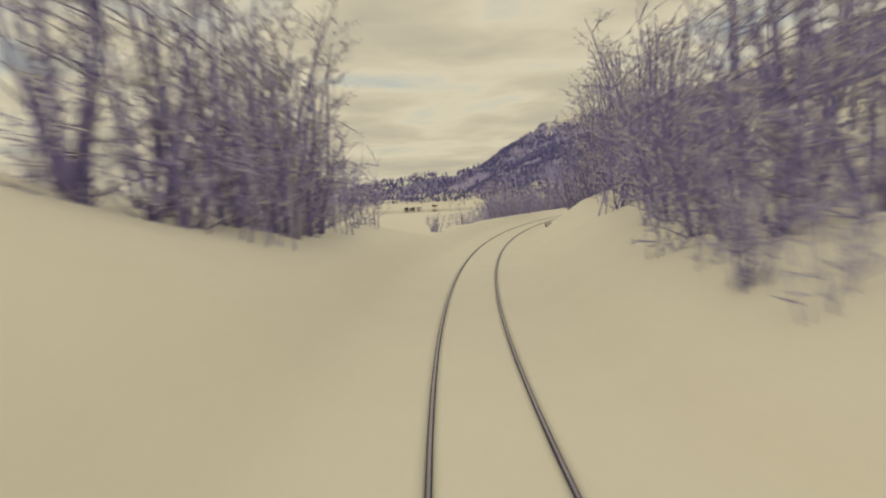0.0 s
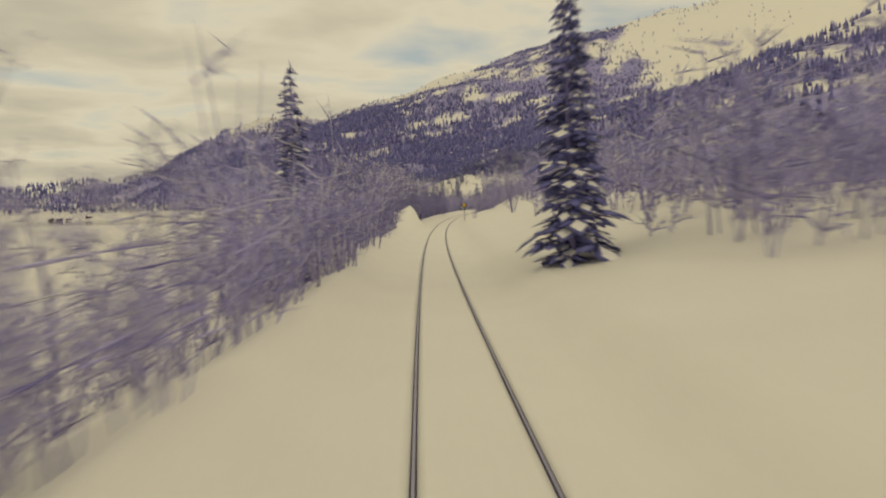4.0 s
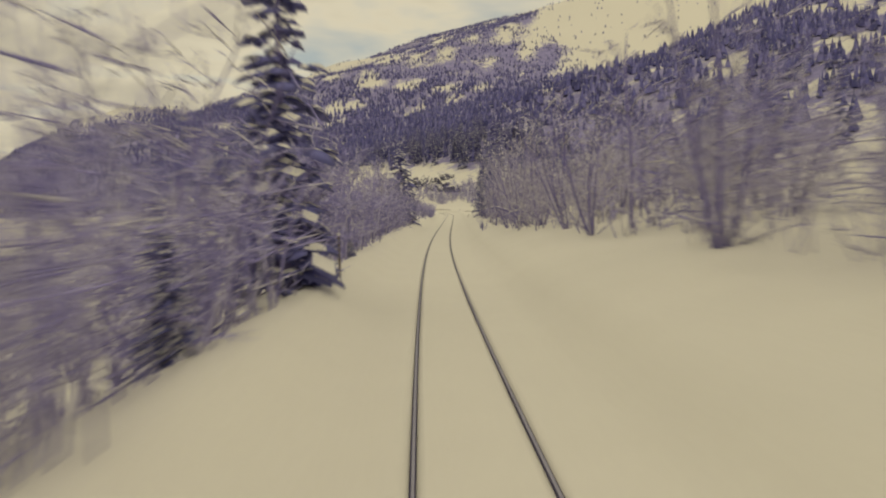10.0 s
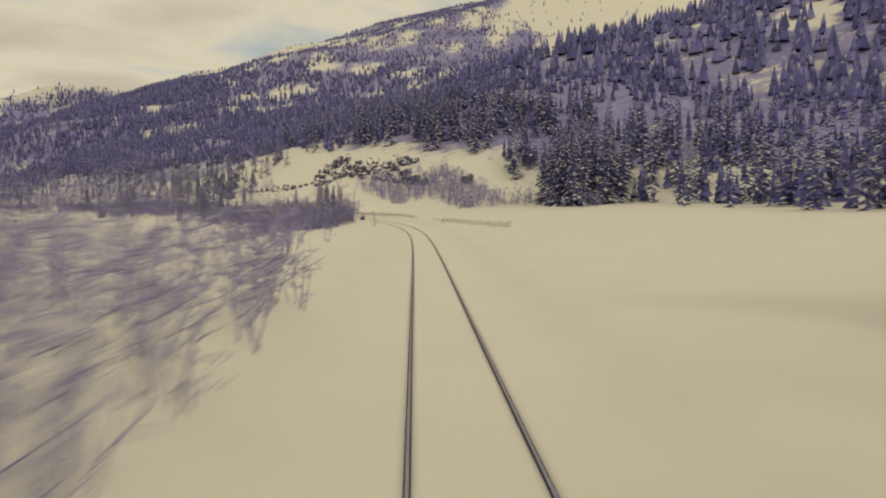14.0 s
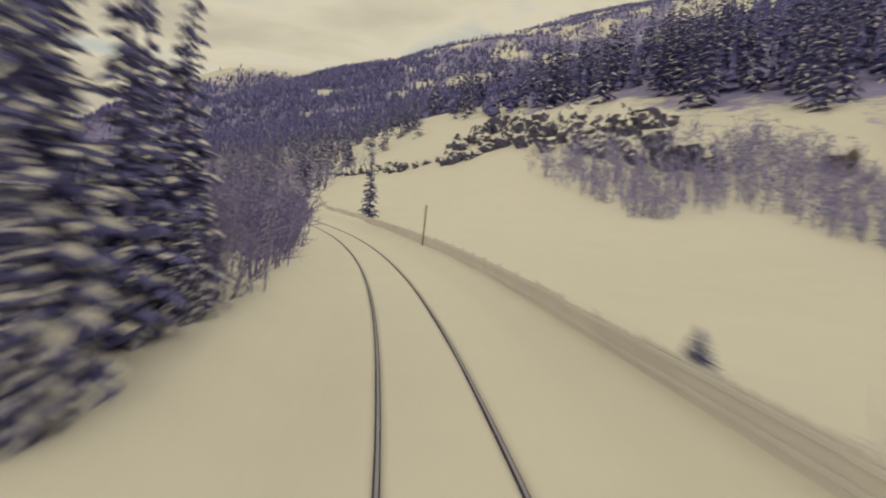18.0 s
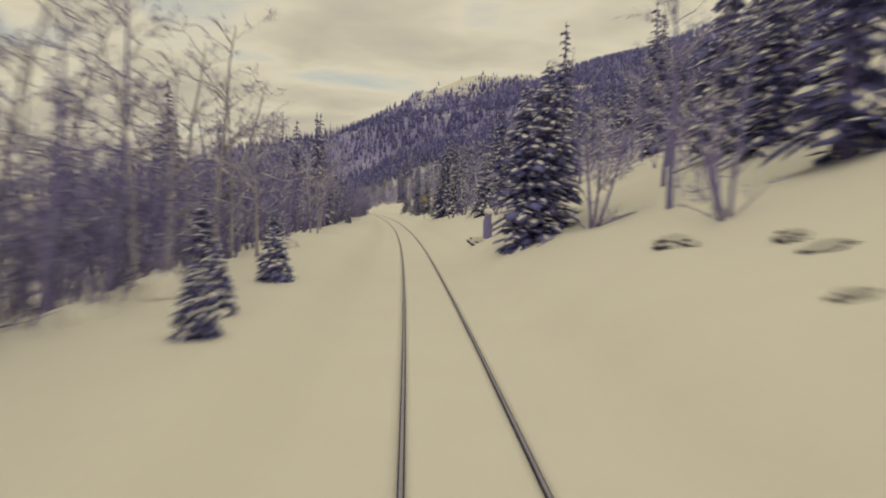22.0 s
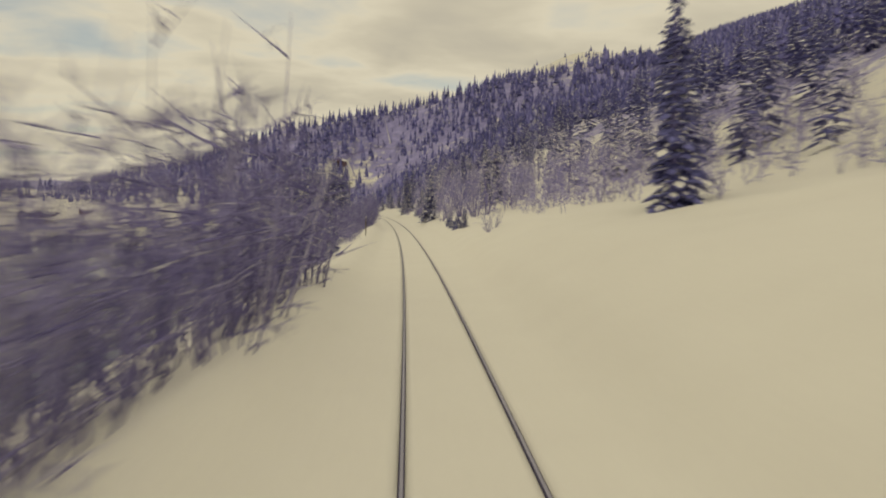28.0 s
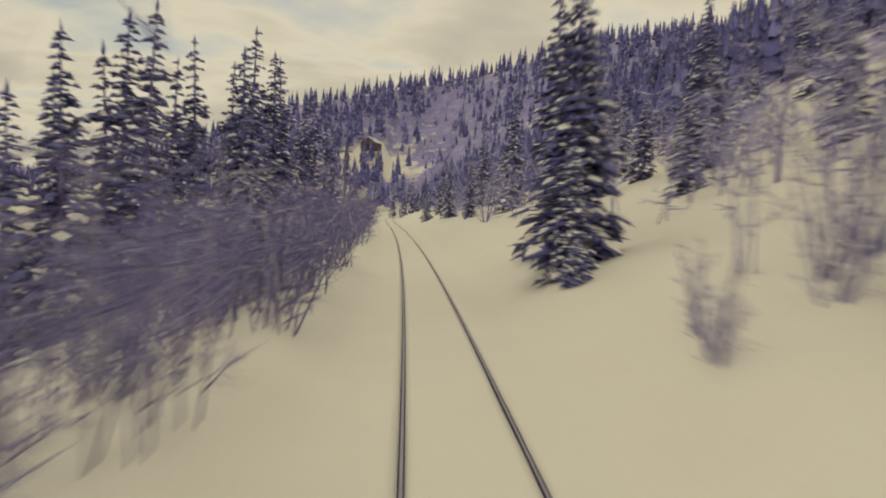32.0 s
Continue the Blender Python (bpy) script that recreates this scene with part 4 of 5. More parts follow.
    (ALDER, 30.48, 4.4, 0.65), (ALDER, 30.42, 5.0, 0.75), (ALDER, 30.55, 5.4, 0.85), (BIRCH_WIDE, 30.5, 6.4, 0.75), (BIRCH_WIDE, 30.4, 7.6, 0.85), (SPRUCE_WHITE, 30.8, 11, 0.9),
    (SPRUCE_SMALL, 31.37, 3.9, 0.4), (SPRUCE_SMALL, 31.4, 4.3, 0.45), (SPRUCE_SMALL, 31.61, 3.9, 0.5), (SPRUCE_SMALL, 31.68, 4.2, 0.5), (SPRUCE_WHITE, 31.78, 5.0, 0.6), (SPRUCE_WHITE, 31.85, 4.4, 0.4), (ALDER, 31.55, 4.8, 0.6), (ALDER, 31.7, 5.6, 0.7), (BIRCH_WIDE, 31.28, 5.0, 0.8), (BIRCH_WIDE, 31.3, 5.6, 1.0), (BIRCH_WIDE, 31.4, 6.6, 1.1), (BIRCH_WIDE, 31.55, 7.4, 1.15), (ALDER, 31.45, 3.9, 0.38), (WILLOW, 31.42, 3.7, 0.7), (WILLOW, 31.48, 4.1, 0.8), (ALDER, 31.6, 3.9, 0.5), (ALDER, 31.75, 4.4, 0.6), (ALDER, 31.4, 5.2, 0.9), (SPRUCE_DARK, 31.5, 11, 0.8),
    (SPRUCE_TALL, 32.67, 4.2, 0.8), (SPRUCE_WHITE, 32.7, 4.7, 0.95), (SPRUCE_WHITE, 32.63, 3.9, 0.5), (SPRUCE_SMALL, 32.58, 3.7, 0.5), (ALDER, 32.33, 5.6, 0.5), (ALDER, 32.38, 6.4, 0.7), (ALDER, 32.3, 3.5, 0.28), (BIRCH_WIDE, 32.4, 7.6, 0.9), (SPRUCE_TALL, 32.83, 4.9, 0.8), (SPRUCE_BROAD, 33.0, 12.0, 0.5), (SPRUCE_SLIM, 33.3, 17.5, 0.55), (WILLOW, 32.31, 3.6, 0.5), (WILLOW, 32.35, 4.0, 0.7), (SPRUCE_BROAD, 32.25, 6.4, 0.5), (ALDER, 32.3, 7.4, 0.7),
    (SPRUCE_TALL, 33.4, -21, 1.85), (SPRUCE_TALL, 33.45, -18.6, 1.75), (SPRUCE_SLIM, 33.42, -17, 1.8), (SPRUCE_TALL, 33.5, -23, 1.9), (SPRUCE_SLIM, 33.55, -20, 1.9), (SPRUCE_TALL, 33.38, -24.5, 1.8), (SPRUCE_DARK, 33.5, -14, 1.23), (SPRUCE_DARK, 33.6, -13, 1.16), (SPRUCE_TALL, 33.55, -11.5, 1.30), (SPRUCE_DARK, 33.7, -12, 1.38), (SPRUCE_TALL, 33.8, -10.5, 1.38), (SPRUCE_DARK, 33.95, -10.5, 1.30), (SPRUCE_TALL, 34.05, -9.5, 1.16), (SPRUCE_DARK, 34.2, -9, 1.16), (SPRUCE_TALL, 34.4, -8.0, 1.09), (SPRUCE_SLIM, 34.6, -8.0, 1.09), (SPRUCE_DARK, 33.45, -15.5, 1.16),
    (BIRCH_WIDE, 32.7, -7.0, 0.65), (BIRCH_WIDE, 32.9, -7.6, 0.7), (BIRCH_WIDE, 33.0, -6.4, 0.6), (BIRCH, 33.2, -7, 0.65), (ALDER, 32.7, -5.6, 0.8), (BIRCH_WIDE, 33.4, -6.6, 0.65),
    (SPRUCE_WHITE, 35.0, -4.4, 0.45), (SPRUCE_WHITE, 35.1, 4.2, 0.55), (SPRUCE_TALL, 34.7, 6.0, 0.6), (SPRUCE_SLIM, 34.3, 6.8, 0.6), (SPRUCE_TALL, 35.4, -6, 0.7), (SPRUCE_TALL, 35.4, 7.0, 0.7), (BIRCH_WIDE, 33.8, 6.2, 0.8), (BIRCH, 34.2, 6.0, 0.8),
]
for kind, t, u, size in SINGLE:
    stand(kind, t, u, size)

# woods along the line: kinds, from and to (seconds), from and to (metres beside), how many, sizes
WOODS = [
    ((BIRCH, BIRCH_WIDE, ALDER), 2.5, 5.4, -13, -5.6, 14, (0.7, 1.0)),
    ((BIRCH, BIRCH_WIDE, ALDER), 5.5, 12.6, -12, -6.4, 34, (0.8, 1.1)),
    ((BIRCH_PALE, ALDER, ALDER), 17.0, 18.8, -20, -7, 40, (0.7, 1.1)),
    ((BIRCH_PALE, ALDER), 19.4, 23.2, -14, -6, 20, (0.7, 1.0)),
    ((SPRUCE_TALL, SPRUCE_DARK), 20.6, 21.9, -18, -8, 6, (0.5, 0.68)),
    ((BIRCH_PALE, ALDER, BIRCH, ALDER), 21.6, 24.9, -13, -7.4, 58, (0.95, 1.4)),
    ((SPRUCE_DARK, SPRUCE_TALL), 23.4, 25.0, -22, -11, 8, (0.8, 1.05)),
    ((ALDER,), 25.2, 28.8, -11, -6.5, 14, (0.65, 0.9)),
    ((ALDER, BIRCH_PALE), 30.9, 33.0, -14, -8.5, 14, (0.55, 0.8)),
    ((BIRCH_WIDE, BIRCH, ALDER), 33, 36, -16, -5.6, 14, (0.6, 0.9)),
    ((BIRCH, BIRCH_WIDE), 0.1, 2.4, 8, 22, 18, (1.0, 1.4)),
    ((BIRCH_PALE, ALDER), 3.1, 6.0, 9, 26, 26, (0.7, 1.1)),
    ((BIRCH, ALDER), 6.3, 8.0, 13, 30, 20, (0.7, 1.0)),
    ((BIRCH, BIRCH_WIDE, ALDER), 8.0, 12.9, 6.2, 14, 46, (0.85, 1.2)),
    ((SPRUCE_TALL, SPRUCE_DARK, BIRCH, SPRUCE_BROAD, ALDER), 22.5, 25.9, 10.5, 26, 40, (0.8, 1.15)),
    ((BIRCH, ALDER, BIRCH_WIDE), 26.4, 29.0, 13, 30, 22, (0.6, 0.95)),
    ((BIRCH, ALDER, ALDER), 30.2, 32.9, 8.5, 22, 28, (0.8, 1.2)),
    ((SPRUCE_WHITE, SPRUCE_TALL, ALDER), 32.9, 35.5, 9, 24, 22, (0.7, 1.0)),
]
for kinds, t0, t1, u0, u1, count, sizes in WOODS:
    for k in range(count):
        tt = t0 + (t1 - t0) * (k + dice.random()) / count
        stand(kinds[dice.randrange(len(kinds))], tt, dice.uniform(u0, u1), dice.uniform(*sizes))


# ---------------------------------------------------------------- thickets: uncountable brushwood
def shrub_arrays(height, seed, stems=5, twigs=90, thick=0.016):
    r = random.Random(seed)
    cl = Cloth()
    for s in range(stems):
        a, tilt = r.uniform(0, 6.28), r.uniform(0.05, 0.42)
        p = np.array((r.uniform(-0.4, 0.4), r.uniform(-0.4, 0.4), -0.3))
        q = p + np.array((math.cos(a) * tilt, math.sin(a) * tilt, 1)) * height * r.uniform(0.65, 1.0)
        tube(cl, [p, (p + q) / 2 + (r.uniform(-.2, .2), r.uniform(-.2, .2), 0), q], [0.022, 0.015, 0.004], 3)
        for _ in range(4):
            o = p + (q - p) * r.uniform(0.2, 0.95)
            e = np.array((r.gauss(0, 1), r.gauss(0, 1), r.uniform(0.1, 1.1)))
            e /= np.linalg.norm(e)
            ln = height * r.uniform(0.14, 0.28)
            spike(cl, o, o + e * ln, thick * 1.5)
            for _ in range(twigs // stems // 4):
                o2 = o + e * ln * r.uniform(0.2, 1.0)
                e2 = np.array((r.gauss(0, 1), r.gauss(0, 1), r.gauss(0.15, 0.8)))
                spike(cl, o2, o2 + (e2 / np.linalg.norm(e2) + 0.4 * e) * height * r.uniform(0.05, 0.13), thick * r.uniform(0.7, 1.2))
    return cl.arrays()


SHRUBS_FAR = [shrub_arrays(h, 44 + k, 4, 60, 0.022) for k, h in enumerate((3.0, 3.8, 4.6))]
SHRUBS = [shrub_arrays(h, 40 + k, 5, 120, 0.014) for k, h in enumerate((3.0, 3.8, 4.6, 3.4))]


def spread(name, shapes, spots, mat, label, category):
    """Many copies of a few shapes joined into one mesh. spots: x, y, z, turn, size."""
    vs, fs, n = [], [], 0
    for k, (x, y, z, a, sz) in enumerate(spots):
        v, f = shapes[k % len(shapes)]
        c, s = math.cos(a) * sz, math.sin(a) * sz
        vs.append(np.stack([v[:, 0] * c - v[:, 1] * s + x, v[:, 0] * s + v[:, 1] * c + y, v[:, 2] * sz + z], -1))
        fs.append(f + n)
        n += len(v)
    me = raw(name, np.concatenate(vs), np.concatenate(fs))
    return tagged(put(name, me, mat), label, category, kind="stuff")


def scatter(bands, seed):
    r = random.Random(seed)
    spots = []
    for t0, t1, u0, u1, count, s0, s1 in bands:
        for k in range(count):
            tt = t0 + (t1 - t0) * (k + r.random()) / count
            f = r.random()
            if u0 < 0:
                # on the lake side counted outward from the edge of the embankment
                u = -(float(np.interp(tt, LEFT_T, LEFT_SH)) + 0.2 + (abs(u0) - abs(u1)) * f ** 1.7 + max(0.0, abs(u1) - 5.0))
            else:
                u = u0 + (u1 - u0) * f
            x, y, z = ground(tt, u)
            spots.append((x, y, z - 0.1, r.uniform(0, 6.28), r.uniform(s0, s1)))
    return spots


spread("thicket", SHRUBS, scatter([
    (0.45, 1.2, -13, -7, 40, 0.9, 1.5), (2.1, 2.4, -8, -5, 10, 0.4, 0.7), (2.35, 5.4, -11, -5, 270, 0.85, 1.5), (9.2, 12.9, -11, -5, 260, 1.0, 1.7),
    (13.0, 15.4, -13, -7, 40, 0.5, 0.8), (13.72, 14.5, -13, -5, 120, 0.5, 0.85)], 1), brush_twig, "dense leafless grey brushwood along the foot of the embankment", "thicket")
spread("thicket", SHRUBS, scatter([
    (5.4, 6.1, -12, -5, 50, 0.8, 1.3), (5.4, 6.9, -18, -9.0, 130, 0.9, 1.5), (6.35, 6.55, -9, -6.5, 8, 0.5, 0.8), (6.75, 7.4, -20, -8, 110, 1.0, 1.6), (6.9, 9.2, -10, -5, 220, 1.0, 1.7), (16.5, 17.6, -24, -9.5, 90, 0.6, 1.0), (18.3, 21.2, -18, -9, 260, 1.0, 1.6), (22.1, 24.4, -20, -8.5, 190, 1.2, 1.8), (16.9, 18.4, -14, -7, 150, 0.7, 1.2), (18.5, 19.8, -11, -5, 130, 0.7, 1.2), (19.8, 21.15, -8.5, -5, 250, 0.55, 0.95), (21.15, 21.45, -11, -6.0, 20, 0.9, 1.4), (21.45, 22.0, -11, -5, 45, 0.9, 1.5), (22.0, 24.6, -13, -6, 110, 0.9, 1.5), (24.6, 28.85, -9, -5, 400, 1.1, 1.6),
    (29.0, 29.5, -10, -6.5, 6, 0.3, 0.5), (29.7, 30.55, -11, -5.6, 44, 0.3, 0.6), (30.55, 33.0, -10.5, -5, 250, 0.8, 1.25), (33, 36, -11, -5, 90, 0.8, 1.3)], 2), brush_bare, "dense leafless grey brushwood below the lakeside embankment", "thicket")
spread("thicket", SHRUBS_FAR, scatter([
    (0.28, 0.6, 4.8, 8, 18, 0.5, 0.8), (0.6, 2.2, 6.5, 15, 130, 0.9, 1.7), (2.7, 6.4, 8, 30, 120, 0.7, 1.4), (3.7, 5.4, 9, 26, 130, 1.2, 2.2), (6.2, 6.8, 14, 32, 25, 0.7, 1.3), (6.8, 8.3, 11, 32, 190, 1.1, 1.9), (7.75, 9.0, 4.8, 14, 100, 0.8, 1.4), (9.0, 10.1, 6.2, 16, 50, 0.9, 1.6), (10.1, 11.2, 8, 17, 60, 0.9, 1.6),
    (22.1, 23.8, 10, 24, 50, 0.9, 1.4), (23.8, 26, 9, 26, 90, 0.9, 1.5), (26.2, 28.6, 11, 34, 110, 0.8, 1.4), (28.6, 30.4, 13, 36, 110, 0.8, 1.4), (29.5, 31.3, 9, 34, 150, 0.8, 1.3), (30.2, 35.5, 6, 24, 210, 0.9, 1.6), (19.75, 20.5, 27, 38, 230, 0.65, 1.1), (19.35, 20.3, 38, 54, 260, 0.8, 1.5), (18.6, 19.4, 54, 66, 70, 0.9, 1.5)], 3), brush_twig, "leafless grey birch scrub on the snowy slope above the line", "thicket")
spread("thicket", SHRUBS, scatter([(9.9, 11.2, 6.5, 14, 50, 0.9, 1.5), (11.1, 13, 5.2, 15, 150, 0.9, 1.6), (11.6, 12.7, -11, -6, 60, 1.0, 1.6)], 4), hoar_twig, "birch scrub white with hoar frost beside the line", "thicket")


# ---------------------------------------------------------------- rocks, fence, signs and small buildings
def lumpy(name, seed, mat, size=1.0, flat=1.0, detail=2):
    bm = bmesh.new()
    bmesh.ops.create_icosphere(bm, subdivisions=detail, radius=size)
    off = Vector((seed * 7.3, seed * 3.1, seed * 5.7))
    for v in bm.verts:
        n = v.co.normalized()
        k = 1 + 0.35 * noise.noise(n * 1.3 + off) + 0.25 * noise.noise(n * 3.1 + off)
        k = round(k * 5) / 5 * 0.6 + k * 0.4
        v.co = Vector((v.co.x * k, v.co.y * k, v.co.z * k * flat))
    me = bpy.data.meshes.new(name)
    bm.to_mesh(me)
    bm.free()
    me.materials.append(mat)
    return me


def crag(seed):
    """A block of rock split along joints into uneven steps."""
    r = random.Random(seed)
    bm = bmesh.new()
    bmesh.ops.create_icosphere(bm, subdivisions=3, radius=1.0)
    cuts = [(Vector((r.gauss(0, 1), r.gauss(0, 1), r.gauss(0, 0.8))).normalized(), r.uniform(0.35, 0.85)) for _ in range(11)]
    off = Vector((seed * 3.3, seed * 1.7, seed * 2.9))
    for v in bm.verts:
        p = v.co * (1 + 0.25 * noise.noise(v.co * 1.6 + off))
        for n, d in cuts:
            over = p.dot(n) - d
            if over > 0:
                p -= n * over * 0.92
        p.z = round(p.z * 4) / 4 * 0.5 + p.z * 0.5
        v.co = Vector((p.x, p.y, p.z * 0.85)) + 0.15 * noise.noise_vector(v.co * 3.2 + off)
    me = bpy.data.meshes.new("rock")
    bm.to_mesh(me)
    bm.free()
    me.materials.append(rock_snow)
    return me


OUTCROP = [crag(3 + k) for k in range(4)]
LEDGE = [(23.0, 20), (22.3, 20.5), (21.7, 22.5), (21.1, 26), (20.85, 32), (20.74, 40), (20.76, 47), (20.85, 52)]
for k in range(66):
    f = k / 65.01 * (len(LEDGE) - 1)
    (t0, u0), (t1, u1) = LEDGE[int(f)], LEDGE[int(f) + 1]
    f -= int(f)
    x, y, z = ground(t0 + (t1 - t0) * f + dice.uniform(-0.03, 0.03), u0 + (u1 - u0) * f + dice.uniform(-1.2, 2.4))
    ob = new("rock", OUTCROP[k % 4])
    big = dice.uniform(0.9, 1.9) * (1.9 if k > 36 else 1)
    ob.matrix_basis = pose(x, y, z + 0.1 * big, dice.uniform(-14, 14), dice.uniform(-14, 14), dice.uniform(60, 130)) @ Matrix.Diagonal((big * dice.uniform(1.2, 2.2), big, big * dice.uniform(0.8, 1.3), 1))
    tagged(ob, "dark jagged rock of a roadside cutting, capped with snow", "rock", "rocks of the outcrop")

CLIFF = [(20.1, 40), (20.45, 34), (20.85, 31), (21.4, 27.5), (21.6, 34), (21.9, 46)]
for k in range(64):
    f = k / 64 * (len(CLIFF) - 1)
    (t0, u0), (t1, u1) = CLIFF[int(f)], CLIFF[int(f) + 1]
    f -= int(f)
    tier = dice.random()
    x, y, z = ground(t0 + (t1 - t0) * f + dice.uniform(-0.06, 0.06), u0 + (u1 - u0) * f + 6 * tier)
    ob = new("rock", OUTCROP[k % 4])
    big = dice.uniform(1.1, 2.3)
    ob.matrix_basis = pose(x, y, z + 0.25 * big, dice.uniform(-25, 25), dice.uniform(-25, 25), dice.uniform(40, 150)) @ Matrix.Diagonal((big * dice.uniform(1.0, 1.6), big, big * dice.uniform(1.0, 1.7), 1))
    tagged(ob, "tall jagged rock face of the cutting, with snow on its ledges", "rock", "rocks of the outcrop")

for k in range(16):
    x, y, z = ground(30.25 + 0.45 * dice.random(), dice.uniform(20, 30))
    ob = new("rock", OUTCROP[k % 4])
    big = dice.uniform(0.7, 1.5)
    ob.matrix_basis = pose(x, y, z + 0.1 * big, dice.uniform(-20, 20), dice.uniform(-20, 20), dice.uniform(50, 140)) @ Matrix.Diagonal((big * dice.uniform(1.2, 2.0), big, big * dice.uniform(0.7, 1.1), 1))
    tagged(ob, "dark rock ledge on the slope, half under snow", "rock", "rocks of the outcrop")

DARK_ROCK = lumpy("boulder", 21, rock_snow, 1.0, 0.7, 3)
for t, u, sz, up in [(23.29, 4.9, 0.75, 0.05), (23.19, 3.5, 0.6, 0.05), (22.4, 7.4, 0.36, 0.15), (22.3, 5.7, 0.3, 0.15), (23.64, 7.2, 0.32, 0.1), (23.5, 9.0, 0.25, 0.1), (1.66, 3.4, 0.38, 0.1), (13.93, 5.1, 0.2, 0.05), (22.55, 6.3, 0.5, 0.2), (22.45, 7.6, 0.4, 0.2), (22.3, 8.6, 0.4, 0.2), (25.0, 8.6, 0.6, 0.1),
                     (24.85, 6.4, 0.42, 0.0), (24.8, 7.2, 0.5, 0.0), (24.95, 6.0, 0.35, 0.0), (29.8, -16, 0.9, 0.0), (30.0, -18, 1.2, 0.0), (30.2, -15, 0.8, 0.0), (30.4, -19, 1.0, 0.0), (30.7, -18.5, 1.3, 0.0), (31.0, -19, 1.0, 0.0), (29.6, -13, 0.8, 0.0), (29.4, -18, 1.1, 0.0), (31.3, -18, 1.2, 0.0), (30.3, -12, 0.7, 0.0), (30.6, -14, 0.8, 0.0)] + [(29.6 + 1.6 * dice.random(), -dice.uniform(6.5, 17), dice.uniform(0.35, 0.9), 0.1) for _ in range(46)]:
    x, y, z = ground(t, u)
    ob = new("boulder", DARK_ROCK)
    ob.matrix_basis = pose(x, y, z + up * sz - 0.1, dice.uniform(-20, 20), dice.uniform(-20, 20), dice.uniform(0, 360)) @ Matrix.Diagonal((sz * dice.uniform(1, 1.6), sz, sz * dice.uniform(0.7, 1.0), 1))
    tagged(ob, "dark boulder showing through the snow", "boulder", "boulders in the snow")

# snow-buried bushes: rounded white mounds with twigs sticking out
MOUND = lumpy("snow_mound", 33, snow_load, 1.0, 0.8, 3)
for t, u, sz in [(5.05, -5.2, 1.5), (5.15, -5.9, 1.3), (4.98, -6.2, 1.1), (22.5, -6.2, 0.8), (22.42, -7.0, 0.7), (23.1, -6.8, 0.7), (24.75, -5.6, 0.6), (29.15, -6.4, 0.6), (9.9, -6.2, 0.5), (12.5, -5.8, 0.5), (35.4, -4.8, 1.2), (30.2, -8.0, 0.7), (8.05, -5.2, 0.5)]:
    x, y, z = ground(t, u)
    ob = new("snow_mound", MOUND)
    ob.matrix_basis = pose(x, y, z, 0, 0, dice.uniform(0, 360)) @ Matrix.Diagonal((sz * 1.1, sz * 0.9, sz * 0.85, 1))
    tagged(ob, "bush buried under a rounded heap of snow", "snow heap", "buried bushes")
    stand(WILLOW, t, u, 0.45 * sz + 0.2, -0.2)


def box(bm, x0, x1, y0, y1, z0, z1):
    v = [bm.verts.new((x, y, z)) for x in (x0, x1) for y in (y0, y1) for z in (z0, z1)]
    for f in ((0, 1, 3, 2), (4, 6, 7, 5), (0, 4, 5, 1), (2, 3, 7, 6), (0, 2, 6, 4), (1, 5, 7, 3)):
        bm.faces.new([v[i] for i in f])


def pipe(name, r, z0, z1, mat, parent, sides=10, label=""):
    bm = bmesh.new()
    bmesh.ops.create_cone(bm, cap_ends=True, segments=sides, radius1=r, radius2=r, depth=z1 - z0)
    bmesh.ops.translate(bm, vec=(0, 0, (z0 + z1) / 2), verts=bm.verts)
    return part(name, bm, mat, parent, label, False)


def plate(name, corners, y, thick, mat, parent, label=""):
    """A flat plate with those corners in x and z, its face towards -y."""
    bm = bmesh.new()
    a = [bm.verts.new((px, y, pz)) for px, pz in corners]
    b = [bm.verts.new((px, y + thick, pz)) for px, pz in corners]
    bm.faces.new(a)
    bm.faces.new(b[::-1])
    n = len(a)
    for k in range(n):
        bm.faces.new((a[k], b[k], b[(k + 1) % n], a[(k + 1) % n]))
    bmesh.ops.recalc_face_normals(bm, faces=bm.faces)
    return part(name, bm, mat, parent, label)


def facing(t, u, up=0.0):
    """The pose of a trackside sign that faces an oncoming train."""
    x, y, z = ground(t, u)
    _, _, psi = track_at(station(t))
    return pose(x, y, z + up - 0.25, 0, 0, math.degrees(float(psi)))


# yellow diamond board with a bar across it
ob = new("diamond_sign")
tagged(ob, "yellow diamond railway board with black bar on a grey pole", "railway sign")
pipe("pole", 0.04, 0, 2.8, galvanised, ob)
zc, d = 2.45, 0.40
plate("board", [(0, zc - d), (d, zc), (0, zc + d), (-d, zc)], -0.075, 0.02, sign_black, ob, "black-edged board")
d2 = 0.295
plate("face", [(0, zc - d2), (d2, zc), (0, zc + d2), (-d2, zc)], -0.083, 0.006, sign_yellow, ob, "yellow reflective face")
plate("bar", [(-0.34, zc - 0.022), (0.34, zc - 0.022), (0.34, zc + 0.022), (-0.34, zc + 0.022)], -0.089, 0.004, sign_black, ob, "black bar")
bm = bmesh.new()
box(bm, -0.06, 0.20, -0.16, -0.05, 1.76, 1.96)
bmesh.ops.bevel(bm, geom=bm.edges[:], offset=0.02, segments=2, affect="EDGES")
part("lamp_box", bm, sign_black, ob, "small black box below the board")
ob.matrix_basis = facing(7.08, 2.95)

# downward yellow triangle with a figure
ob = new("speed_sign")
tagged(ob, "yellow downward triangle speed board with a dark figure nine", "railway sign")
pipe("pole", 0.04, 0, 2.7, galvanised, ob)
plate("board", [(-0.38, 3.3), (0, 2.64), (0.38, 3.3)], -0.08, 0.02, sign_black, ob, "black-edged board")
